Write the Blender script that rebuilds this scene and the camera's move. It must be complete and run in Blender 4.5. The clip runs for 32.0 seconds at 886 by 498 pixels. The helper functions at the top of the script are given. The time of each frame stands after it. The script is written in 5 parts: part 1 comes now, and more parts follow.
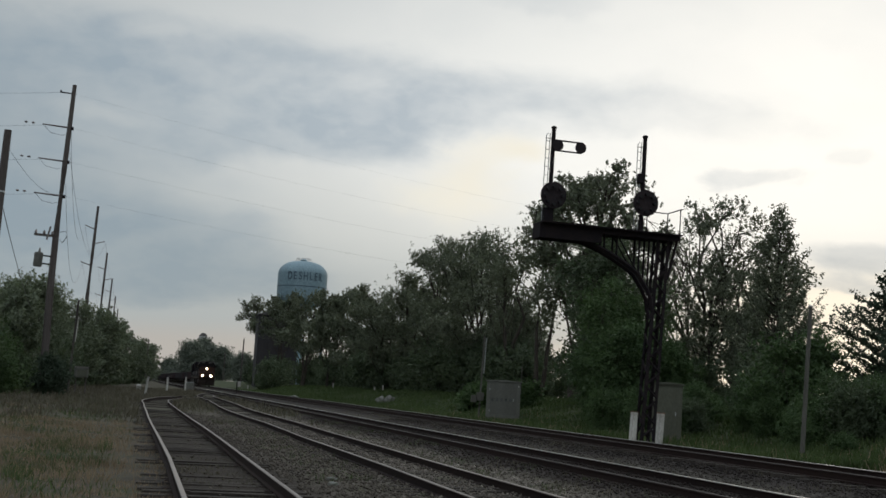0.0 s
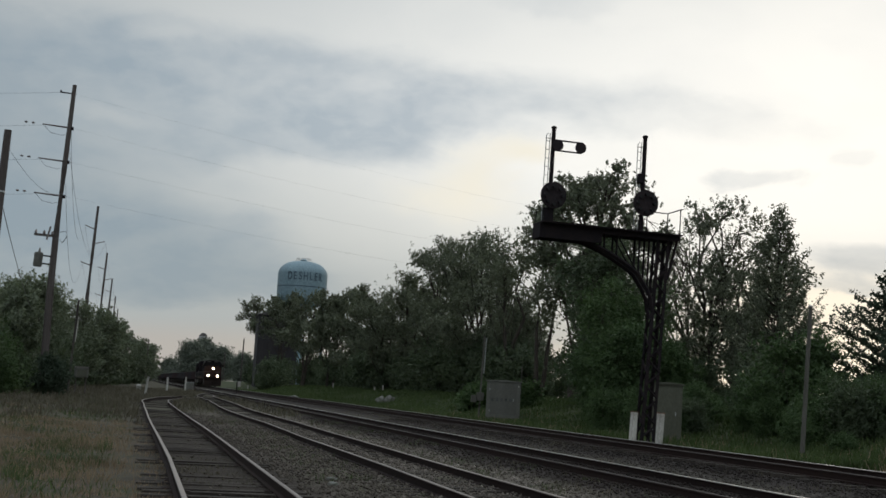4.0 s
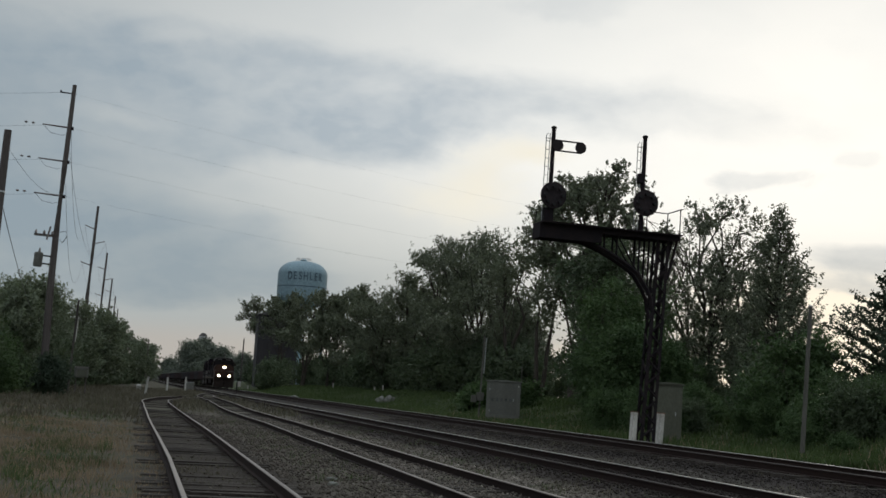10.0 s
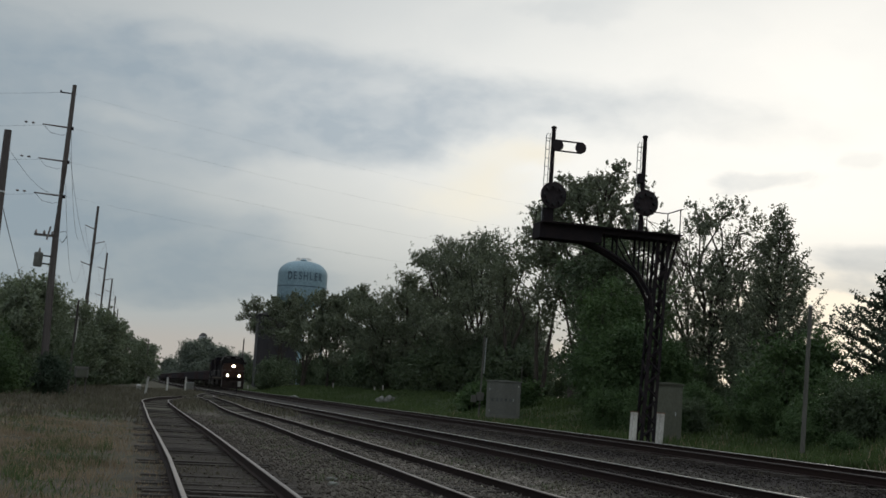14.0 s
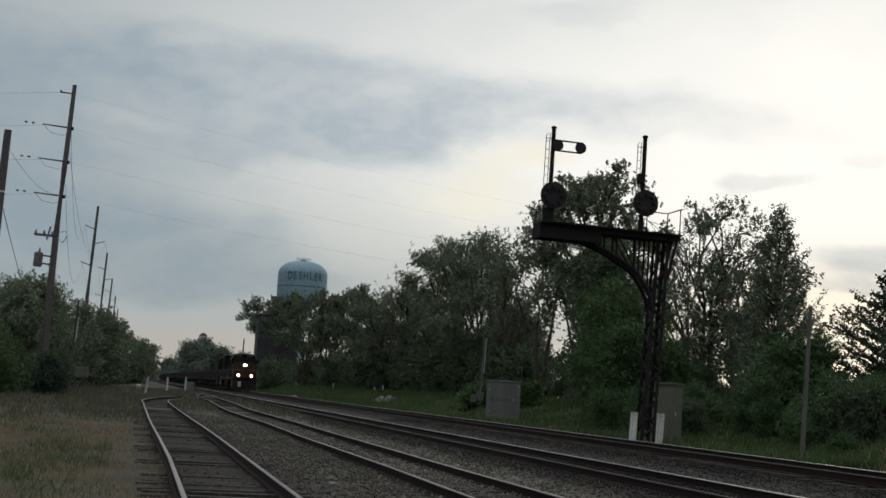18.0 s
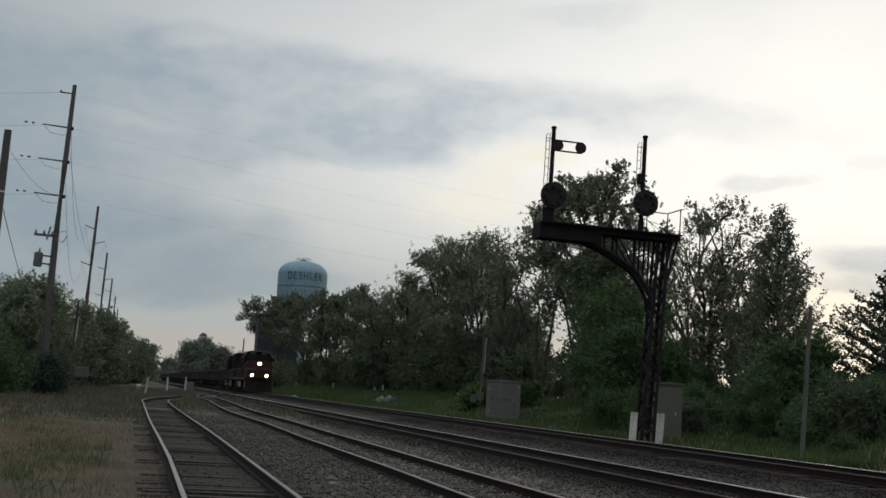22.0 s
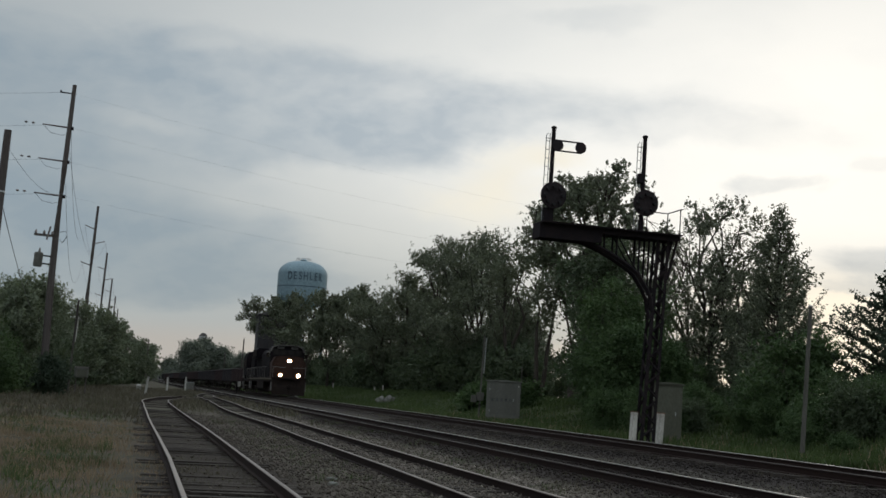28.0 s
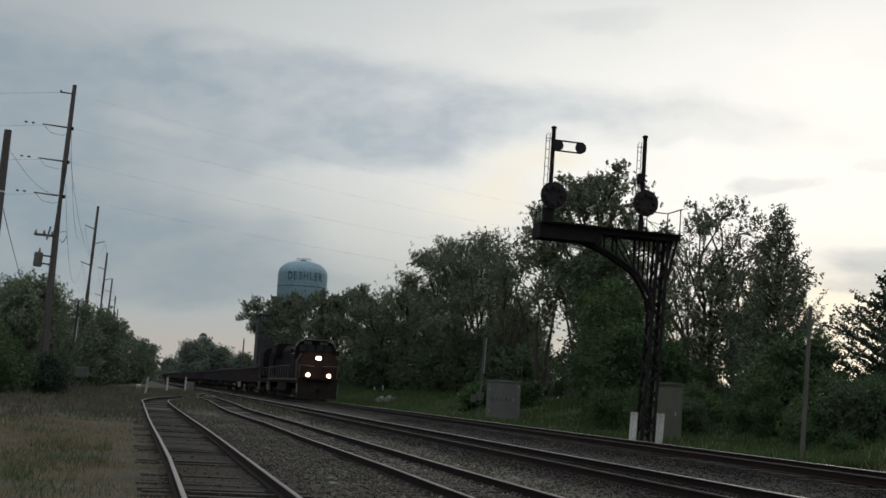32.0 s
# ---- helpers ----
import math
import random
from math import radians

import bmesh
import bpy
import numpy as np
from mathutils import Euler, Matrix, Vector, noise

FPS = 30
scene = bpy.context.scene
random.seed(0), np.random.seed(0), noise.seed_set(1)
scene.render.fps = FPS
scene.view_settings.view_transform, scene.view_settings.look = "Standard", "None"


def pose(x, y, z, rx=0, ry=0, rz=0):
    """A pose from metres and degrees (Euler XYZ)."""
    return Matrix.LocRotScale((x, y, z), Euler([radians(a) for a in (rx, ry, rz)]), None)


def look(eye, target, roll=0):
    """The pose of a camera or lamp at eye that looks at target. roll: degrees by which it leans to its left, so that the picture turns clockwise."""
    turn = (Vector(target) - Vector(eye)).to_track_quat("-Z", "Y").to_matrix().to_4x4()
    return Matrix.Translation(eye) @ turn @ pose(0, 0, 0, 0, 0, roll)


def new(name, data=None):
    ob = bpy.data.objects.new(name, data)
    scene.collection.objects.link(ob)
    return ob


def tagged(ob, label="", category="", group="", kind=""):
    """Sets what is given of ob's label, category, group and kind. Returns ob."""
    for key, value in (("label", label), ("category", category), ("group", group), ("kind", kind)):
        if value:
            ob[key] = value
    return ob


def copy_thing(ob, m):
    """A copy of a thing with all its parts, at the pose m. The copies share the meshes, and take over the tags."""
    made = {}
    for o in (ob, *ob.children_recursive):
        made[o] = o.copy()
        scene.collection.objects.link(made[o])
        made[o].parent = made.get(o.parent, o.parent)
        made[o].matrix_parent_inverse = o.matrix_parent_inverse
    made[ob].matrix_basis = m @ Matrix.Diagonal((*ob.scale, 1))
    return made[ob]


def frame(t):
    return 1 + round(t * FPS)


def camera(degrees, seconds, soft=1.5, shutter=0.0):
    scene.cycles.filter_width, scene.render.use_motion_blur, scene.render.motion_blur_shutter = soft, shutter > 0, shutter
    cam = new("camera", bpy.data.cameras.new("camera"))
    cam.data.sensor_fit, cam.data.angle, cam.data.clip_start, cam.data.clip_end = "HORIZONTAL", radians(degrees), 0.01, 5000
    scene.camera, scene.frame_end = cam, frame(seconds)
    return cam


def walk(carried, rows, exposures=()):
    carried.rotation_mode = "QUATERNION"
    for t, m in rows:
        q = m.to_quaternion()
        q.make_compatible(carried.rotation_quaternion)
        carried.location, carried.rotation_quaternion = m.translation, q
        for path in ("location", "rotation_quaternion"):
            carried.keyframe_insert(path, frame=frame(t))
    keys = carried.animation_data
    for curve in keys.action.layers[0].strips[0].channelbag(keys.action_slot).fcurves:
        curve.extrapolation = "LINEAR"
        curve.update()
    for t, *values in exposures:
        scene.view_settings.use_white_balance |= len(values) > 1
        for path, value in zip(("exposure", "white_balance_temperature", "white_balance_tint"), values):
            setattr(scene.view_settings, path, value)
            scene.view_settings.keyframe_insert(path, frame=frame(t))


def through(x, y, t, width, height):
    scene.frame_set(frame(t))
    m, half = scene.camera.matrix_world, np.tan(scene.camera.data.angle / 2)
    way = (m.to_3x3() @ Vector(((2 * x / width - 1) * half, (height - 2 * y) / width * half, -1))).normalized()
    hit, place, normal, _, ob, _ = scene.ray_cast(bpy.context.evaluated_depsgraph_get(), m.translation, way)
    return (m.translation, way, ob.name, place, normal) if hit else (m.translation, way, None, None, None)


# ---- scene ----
SECONDS = 32.0
YAW, TILT, ROLL = radians(13.38), radians(6.48), 3.2
EYE = Vector((0.0, 0.0, 1.62))
AIM = EYE + Vector((math.sin(YAW) * math.cos(TILT), math.cos(YAW) * math.cos(TILT), math.sin(TILT)))
cam = camera(38.43, SECONDS, soft=1.6)
walk(cam, [(0.0, look(EYE, AIM, ROLL)), (SECONDS, look(EYE, AIM, ROLL))], exposures=[(0.0, 0.0), (SECONDS, 0.0)])

# ---- daylight: an overcast evening, the sun low behind thin cloud ----
SUN_AZ, SUN_EL = radians(31), radians(14)
world = bpy.data.worlds.new("evening_sky")
scene.world = world
world.use_nodes = True
wt = world.node_tree
sky = wt.nodes.new("ShaderNodeTexSky")
sky.sky_type, sky.sun_disc = "NISHITA", False
sky.sun_elevation, sky.sun_rotation = SUN_EL, SUN_AZ
wt.links.new(sky.outputs["Color"], wt.nodes["Background"].inputs["Color"])
wt.nodes["Background"].inputs["Strength"].default_value = 0.05
sun_data = bpy.data.lights.new("sun", "SUN")
sun_data.energy, sun_data.angle, sun_data.color = 1.5, radians(16), (1.0, 0.93, 0.82)
sun = new("sun", sun_data)
SUN_DIR = Vector((math.sin(SUN_AZ) * math.cos(SUN_EL), math.cos(SUN_AZ) * math.cos(SUN_EL), math.sin(SUN_EL)))
sun.matrix_basis = look(SUN_DIR * 100, (0, 0, 0))


# ---- materials ----
class Nodes:
    """Short hand for a node tree."""

    def __init__(self, name):
        self.mat = bpy.data.materials.new(name)
        self.mat.use_nodes = True
        self.t = self.mat.node_tree
        self.t.nodes.clear()
        self.out = self.add("ShaderNodeOutputMaterial")

    def add(self, kind):
        return self.t.nodes.new(kind)

    def link(self, a, b):
        self.t.links.new(a, b)

    def set(self, socket, value):
        if isinstance(value, bpy.types.NodeSocket):
            self.link(value, socket)
        else:
            socket.default_value = value

    def noise(self, vec, scale, detail=4.0, rough=0.6, distort=0.0):
        n = self.add("ShaderNodeTexNoise")
        if vec is not None:
            self.link(vec, n.inputs["Vector"])
        n.inputs["Scale"].default_value, n.inputs["Detail"].default_value = scale, detail
        n.inputs["Roughness"].default_value, n.inputs["Distortion"].default_value = rough, distort
        return n.outputs["Fac"]

    def ramp(self, fac, stops):
        n = self.add("ShaderNodeValToRGB")
        e = n.color_ramp.elements
        while len(e) < len(stops):
            e.new(0.5)
        for k, (p, c) in zip(e, stops):
            k.position = p
            k.color = (*c, 1) if len(c) == 3 else c
        self.link(fac, n.inputs["Fac"])
        return n.outputs["Color"]

    def span(self, fac, a, b, lo=0.0, hi=1.0):
        n = self.add("ShaderNodeMapRange")
        n.interpolation_type = "SMOOTHSTEP"
        for k, v in zip(("Value", "From Min", "From Max", "To Min", "To Max"), (fac, a, b, lo, hi)):
            self.set(n.inputs[k], v)
        return n.outputs["Result"]

    def math(self, op, a, b=0.0):
        n = self.add("ShaderNodeMath")
        n.operation = op
        self.set(n.inputs[0], a)
        self.set(n.inputs[1], b)
        return n.outputs[0]

    def mix(self, fac, a, b, blend="MIX"):
        n = self.add("ShaderNodeMix")
        n.data_type, n.blend_type = "RGBA", blend
        self.set(n.inputs[0], fac)
        for s, v in ((n.inputs[6], a), (n.inputs[7], b)):
            self.set(s, (*v, 1) if isinstance(v, tuple) and len(v) == 3 else v)
        return n.outputs[2]

    def coords(self, which="Object"):
        return self.add("ShaderNodeTexCoord").outputs[which]

    def bump(self, height, strength, distance):
        n = self.add("ShaderNodeBump")
        n.inputs["Strength"].default_value, n.inputs["Distance"].default_value = strength, distance
        self.link(height, n.inputs["Height"])
        return n.outputs["Normal"]

    def surface(self, color, rough=0.8, metal=0.0, normal=None, spec=0.5):
        n = self.add("ShaderNodeBsdfPrincipled")
        self.set(n.inputs["Base Color"], (*color, 1) if isinstance(color, tuple) and len(color) == 3 else color)
        self.set(n.inputs["Roughness"], rough)
        n.inputs["Metallic"].default_value = metal
        n.inputs["Specular IOR Level"].default_value = spec
        if normal is not None:
            self.link(normal, n.inputs["Normal"])
        self.link(n.outputs[0], self.out.inputs["Surface"])
        return n


def worn(name, base, overlay, scale=2.0, rough=0.75, metal=0.0, grain=40.0, bump=0.25, stretch=(1, 1, 1), amount=0.55, spec=0.4):
    """A surface of one colour with stains at a large scale, grain at a small one, and a little difference from piece to piece."""
    n = Nodes(name)
    m = n.add("ShaderNodeMapping")
    m.inputs["Scale"].default_value = stretch
    n.link(n.coords(), m.inputs["Vector"])
    v = m.outputs[0]
    big = n.span(n.noise(v, scale, 6, 0.65), 0.38, 0.68, 0, amount)
    small = n.noise(v, grain, 3, 0.6)
    col = n.mix(big, base, overlay)
    shade = n.math("ADD", n.span(small, 0.25, 0.75, 0.75, 1.2), n.span(n.add("ShaderNodeObjectInfo").outputs["Random"], 0, 1, -0.14, 0.14))
    grey = n.add("ShaderNodeCombineColor")
    for s in grey.inputs:
        n.link(shade, s)
    col = n.mix(1.0, col, grey.outputs[0], "MULTIPLY")
    n.surface(col, n.span(small, 0.2, 0.8, max(0.05, rough - 0.12), min(1, rough + 0.12)), metal, n.bump(small, bump, 0.01), spec)
    return n.mat


def foliage(name, dark, light, through=0.35):
    n = Nodes(name)
    rnd = n.add("ShaderNodeNewGeometry").outputs["Random Per Island"]
    wide = n.noise(n.coords(), 0.35, 3)
    col = n.mix(n.math("MULTIPLY", n.math("ADD", rnd, n.span(wide, 0.3, 0.7)), 0.5), dark, light)
    p = n.surface(col, 0.65, spec=0.14)
    tr = n.add("ShaderNodeBsdfTranslucent")
    n.link(n.mix(1.0, col, (1.0, 1.08, 0.7), "MULTIPLY"), tr.inputs["Color"])
    mx = n.add("ShaderNodeMixShader")
    mx.inputs[0].default_value = through
    n.link(p.outputs[0], mx.inputs[1])
    n.link(tr.outputs[0], mx.inputs[2])
    n.link(mx.outputs[0], n.out.inputs["Surface"])
    return n.mat


def glow(name, color, strength):
    n = Nodes(name)
    e = n.add("ShaderNodeEmission")
    e.inputs["Color"].default_value, e.inputs["Strength"].default_value = (*color, 1), strength
    n.link(e.outputs[0], n.out.inputs["Surface"])
    return n.mat


M_WOOD_TIE = worn("old_tie_wood", (0.028, 0.023, 0.02), (0.09, 0.078, 0.069), 1.5, 0.95, grain=30, stretch=(0.5, 8, 8), bump=0.6, amount=0.55, spec=0.1)
M_RAIL_RUST = worn("rusty_rail", (0.02, 0.0125, 0.011), (0.013, 0.009, 0.009), 3, 0.9, grain=60, stretch=(1, 0.2, 1), spec=0.08)
M_RAIL_HEAD = worn("worn_rail_head", (0.17, 0.14, 0.122), (0.09, 0.07, 0.06), 2, 0.55, 0.2, 30, 0.05, (1, 0.15, 1), spec=0.3)
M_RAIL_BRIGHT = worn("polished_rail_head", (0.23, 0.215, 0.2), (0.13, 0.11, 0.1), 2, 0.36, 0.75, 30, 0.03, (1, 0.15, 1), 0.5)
# the mains' left heads: missing sky reflection put into a darker colour
M_RAIL_NO_SHEEN = worn("rail_head_no_sheen", (0.04, 0.03, 0.027), (0.025, 0.019, 0.017), 2, 0.75, 0.1, 30, 0.05, (1, 0.15, 1), spec=0.25)
M_POLE = worn("weathered_pole_wood", (0.064, 0.054, 0.051), (0.11, 0.098, 0.093), 0.8, 0.95, grain=12, stretch=(8, 8, 0.5), bump=0.5, spec=0.1)
M_GREY_POST = worn("weathered_grey_post", (0.092, 0.088, 0.078), (0.058, 0.054, 0.047), 1.5, 0.9, grain=14, stretch=(6, 6, 0.6), spec=0.1)
M_IRON = worn("dark_painted_iron", (0.015, 0.0125, 0.0145), (0.026, 0.018, 0.017), 2.5, 0.95, grain=30, spec=0.1)
M_DISC = worn("black_signal_disc", (0.022, 0.018, 0.02), (0.036, 0.026, 0.026), 3, 0.9, grain=20, spec=0.1)
M_GALV = worn("galvanised_steel", (0.34, 0.35, 0.35), (0.22, 0.22, 0.21), 2, 0.55, 0.5, 30, 0.1)
M_WHITE = worn("weathered_white_paint", (0.4, 0.38, 0.35), (0.13, 0.115, 0.095), 6, 0.8, grain=30, stretch=(1, 1, 0.35), spec=0.2)
M_RUST = worn("rust_brown_cap", (0.16, 0.08, 0.05), (0.08, 0.05, 0.04), 6, 0.85)
M_CABINET = worn("silver_grey_cabinet", (0.12, 0.118, 0.106), (0.085, 0.082, 0.072), 1.4, 0.7, 0.15, 30, 0.1, (1, 1, 0.4), spec=0.25)
M_CABINET_GREEN = worn("dull_grey_green_cabinet", (0.085, 0.086, 0.066), (0.06, 0.06, 0.045), 1.4, 0.75, 0.0, 30, 0.1, (1, 1, 0.4), spec=0.2)
M_MARK = worn("faded_black_lettering", (0.04, 0.04, 0.04), (0.09, 0.09, 0.09), 6, 0.8)
M_TANK = worn("pale_blue_tank_paint", (0.19, 0.27, 0.315), (0.14, 0.21, 0.25), 0.35, 0.65, grain=6, bump=0.05, stretch=(1, 1, 0.3), spec=0.25)
M_NAVY = worn("navy_lettering", (0.045, 0.075, 0.1), (0.06, 0.09, 0.12), 1, 0.7)
M_CONCRETE = worn("old_concrete", (0.34, 0.33, 0.31), (0.22, 0.21, 0.19), 2, 0.9, grain=30)
M_BARK = worn("dark_bark", (0.04, 0.033, 0.028), (0.075, 0.064, 0.055), 1.5, 0.95, grain=9, stretch=(4, 4, 0.6), bump=0.9, spec=0.1)
M_WIRE = worn("weathered_wire", (0.07, 0.07, 0.072), (0.1, 0.1, 0.1), 1, 0.6, 0.4)
M_INSULATOR = worn("grey_porcelain", (0.12, 0.1, 0.1), (0.2, 0.19, 0.18), 8, 0.35, bump=0.05)
M_LOCO = worn("dark_blue_loco_paint", (0.008, 0.0065, 0.0085), (0.017, 0.0125, 0.0125), 0.8, 0.9, grain=14, bump=0.08, spec=0.06)
# grime, and the headlights' warm glow mixed into the nose colour
M_LOCO_NOSE_GLOW = worn("grimy_glow_tinted_nose_paint", (0.03, 0.016, 0.0125), (0.055, 0.029, 0.02), 1.2, 0.8, grain=14, bump=0.08, spec=0.12)
M_LOCO_TRIM = worn("yellow_trim_paint", (0.05, 0.033, 0.017), (0.028, 0.02, 0.014), 2, 0.8)
M_LOCO_STEEL = worn("grimy_underframe", (0.016, 0.012, 0.011), (0.032, 0.022, 0.018), 2, 0.95, spec=0.08)
M_STEP_WHITE = worn("pale_grey_step_paint", (0.13, 0.12, 0.115), (0.07, 0.066, 0.062), 3, 0.85, spec=0.15)
M_CAR = worn("brown_gondola_paint", (0.042, 0.03, 0.032), (0.065, 0.045, 0.042), 0.9, 0.9, grain=12, stretch=(1, 1, 0.4), spec=0.15)
M_CAR_DARK = worn("black_gondola_paint", (0.035, 0.033, 0.038), (0.06, 0.046, 0.044), 0.9, 0.9, grain=12, stretch=(1, 1, 0.4), spec=0.15)
M_SCRAP = worn("scrap_load", (0.06, 0.05, 0.045), (0.12, 0.08, 0.06), 2, 0.9)
M_WHEEL = worn("wheel_steel", (0.1, 0.085, 0.075), (0.05, 0.045, 0.04), 3, 0.6, 0.6)
M_BRICK_DARK = worn("dark_sheet_wall", (0.045, 0.042, 0.047), (0.06, 0.053, 0.054), 0.4, 0.9, grain=3, stretch=(3, 3, 0.3), spec=0.1)
M_ROOF_DARK = worn("dark_shingle_roof", (0.07, 0.065, 0.065), (0.11, 0.1, 0.095), 1, 0.9, grain=5)
M_PALE_WALL = worn("pale_blue_siding", (0.4, 0.5, 0.56), (0.3, 0.38, 0.42), 0.8, 0.7, grain=6)
M_HOUSE = worn("dull_house_siding", (0.25, 0.24, 0.24), (0.17, 0.16, 0.16), 0.6, 0.8, grain=5)
M_ELEVATOR = worn("grey_concrete_silo", (0.3, 0.3, 0.31), (0.24, 0.23, 0.23), 0.2, 0.9, grain=2)
M_LENS = worn("dark_signal_lens", (0.012, 0.012, 0.014), (0.016, 0.015, 0.015), 5, 0.6, bump=0.02, spec=0.2)
M_BOULDER = worn("pale_limestone", (0.16, 0.155, 0.145), (0.06, 0.064, 0.05), 3.5, 0.95, grain=8, bump=0.8, amount=0.8, spec=0.1)
M_HEADLIGHT = glow("headlight_glow", (1.0, 0.8, 0.55), 60.0)
# glowing ring added round each lamp to imitate its orange glare
M_LAMP_GLARE = glow("lamp_glare_ring", (1.0, 0.38, 0.1), 0.75)
M_DITCH = glow("ditch_light_glow", (1.0, 0.84, 0.58), 45.0)
M_LEAF = foliage("broadleaf_foliage", (0.067, 0.077, 0.056), (0.128, 0.14, 0.097), 0.2)
# darker leaf copy: the canopy's deep shade is put into the brush's colour
M_LEAF_DARK = foliage("shaded_foliage", (0.046, 0.062, 0.04), (0.084, 0.104, 0.062), 0.25)
M_LEAF_FRESH = foliage("fresh_green_foliage", (0.037, 0.062, 0.028), (0.067, 0.1, 0.041), 0.25)
# hedge leaves lightened in colour to imitate haze and glare on the left
M_LEAF_HEDGE = foliage("glare_paled_hedge_foliage", (0.082, 0.098, 0.07), (0.145, 0.165, 0.112), 0.25)
M_NEEDLE = foliage("needle_foliage", (0.022, 0.034, 0.024), (0.045, 0.062, 0.04), 0.15)
M_GRASS = foliage("green_grass", (0.035, 0.053, 0.021), (0.07, 0.094, 0.037), 0.3)
M_STRAW = foliage("dry_grass", (0.125, 0.09, 0.068), (0.26, 0.19, 0.142), 0.3)
M_WEED = foliage("rank_weeds", (0.06, 0.053, 0.042), (0.115, 0.1, 0.078), 0.25)
# leaf colour paled and greyed to stand for haze over the distance
M_FAR_HAZY = foliage("hazed_far_foliage", (0.085, 0.1, 0.085), (0.14, 0.155, 0.13), 0.2)


def glass_mat():
    n = Nodes("dark_cab_glass")
    n.surface((0.008, 0.008, 0.009), 0.2, spec=0.2)
    return n.mat


M_GLASS = glass_mat()


def dark_bands(n, stone, x, ragged):
    """Ballast goes dark brown round the two mains, wider on the near side."""
    for centre, near_side in ((9.6, -1.6), (14.2, -2.1)):
        off = n.math("SUBTRACT", n.math("ADD", x, ragged), centre)
        overlay = n.math("MULTIPLY", n.span(off, near_side - 0.5, near_side + 0.3, 0, 0.95), n.span(off, 0.8, 1.5, 1, 0.0))
        stone = n.mix(overlay, stone, (0.017, 0.0125, 0.0115))
    return stone


def ground_mat():
    """Ballast along the tracks, darker brown round the mains; dry and green grass beside them, fields farther off."""
    n = Nodes("ground_cover")
    v = n.coords()
    xyz = n.add("ShaderNodeSeparateXYZ")
    n.link(v, xyz.inputs[0])
    wob = n.math("MULTIPLY", n.math("SUBTRACT", n.noise(v, 0.45, 5), 0.5), 4.0)
    x = n.math("ADD", xyz.outputs[0], wob)
    y = n.math("ADD", xyz.outputs[1], n.math("MULTIPLY", wob, 3.0))
    # the bed narrows to the mains where the siding has joined them
    inner = n.span(y, 48, 92, 0.2, 7.6)
    bed = n.math("MULTIPLY", n.span(n.math("SUBTRACT", x, inner), -0.3, 0.9), n.span(x, 15.8, 17.2, 1, 0))
    cell = n.add("ShaderNodeTexVoronoi")
    n.link(v, cell.inputs["Vector"])
    cell.inputs["Scale"].default_value = 22
    stone = n.ramp(cell.outputs["Color"], [(0.0, (0.044, 0.036, 0.031)), (0.5, (0.102, 0.086, 0.074)), (1.0, (0.188, 0.16, 0.14))])
    dirt = n.span(n.noise(v, 0.55, 5, 0.7), 0.4, 0.66)
    stone = n.mix(n.math("MULTIPLY", dirt, 0.6), stone, (0.05, 0.045, 0.038))
    stone = n.mix(n.span(x, 3.6, 6.6, 0.6, 0), stone, (0.046, 0.037, 0.031))
    weed = n.span(n.noise(v, 1.1, 6, 0.7), 0.46, 0.64, 0, 0.8)
    stone = n.mix(weed, stone, (0.072, 0.069, 0.044))
    stone = n.mix(n.span(xyz.outputs[0], 9.5, 12.0, 0, 0.76), stone, (0.03, 0.026, 0.024))
    ragged = n.math("MULTIPLY", wob, 0.16)
    stone = dark_bands(n, stone, xyz.outputs[0], ragged)
    off = n.math("ABSOLUTE", n.math("SUBTRACT", n.math("ADD", xyz.outputs[0], ragged), 1.5))
    stone = n.mix(n.span(off, 1.1, 2.0, 0.92, 0), stone, (0.028, 0.022, 0.018))
    tone = n.span(n.noise(v, 0.22, 5), 0.4, 0.62)
    left = n.span(x, 6.0, 12.0, 1, 0)
    grass = n.mix(tone, (0.032, 0.046, 0.02), (0.055, 0.068, 0.03))
    straw = n.mix(n.span(n.noise(v, 0.5, 6, 0.7), 0.42, 0.6), (0.088, 0.066, 0.052), (0.054, 0.052, 0.034))
    straw = n.mix(n.span(n.noise(v, 0.9, 4, 0.6), 0.5, 0.62, 0, 0.7), straw, (0.045, 0.055, 0.028))
    straw = n.mix(n.span(y, 16, 62, 0, 0.75), straw, (0.075, 0.067, 0.05))
    field = n.mix(left, grass, straw)
    fine = n.noise(v, 7, 8, 0.72)
    field = n.mix(n.span(fine, 0.38, 0.6, 0, 0.7), field, (0.024, 0.021, 0.014))
    hgt = n.math("ADD", n.math("MULTIPLY", cell.outputs["Distance"], bed), n.math("MULTIPLY", fine, 0.6))
    n.surface(n.mix(bed, field, stone), 0.95, normal=n.bump(hgt, 0.6, 0.05), spec=0.1)
    return n.mat


M_GROUND = ground_mat()


# banks of cloud: bearing and height in degrees, half width, half height, tilt, thickness
BANKS = [(1.4, 13.9, 13.4, 1.6, 0, 0.72), (11.6, 12.6, 11.2, 1.5, 5, 0.76), (6.5, 10.9, 6.5, 1.3, 5, 0.62), (-6.0, 11.0, 10.0, 4.5, 0, 0.66),
         (0.5, 5.9, 6.8, 2.2, 0, 0.8), (-8.0, 6.0, 7.0, 3.4, 0, 0.78), (2.5, 4.2, 7.0, 1.0, 2, 0.75), (24.2, 12.6, 5.5, 1.0, -3, 0.32),
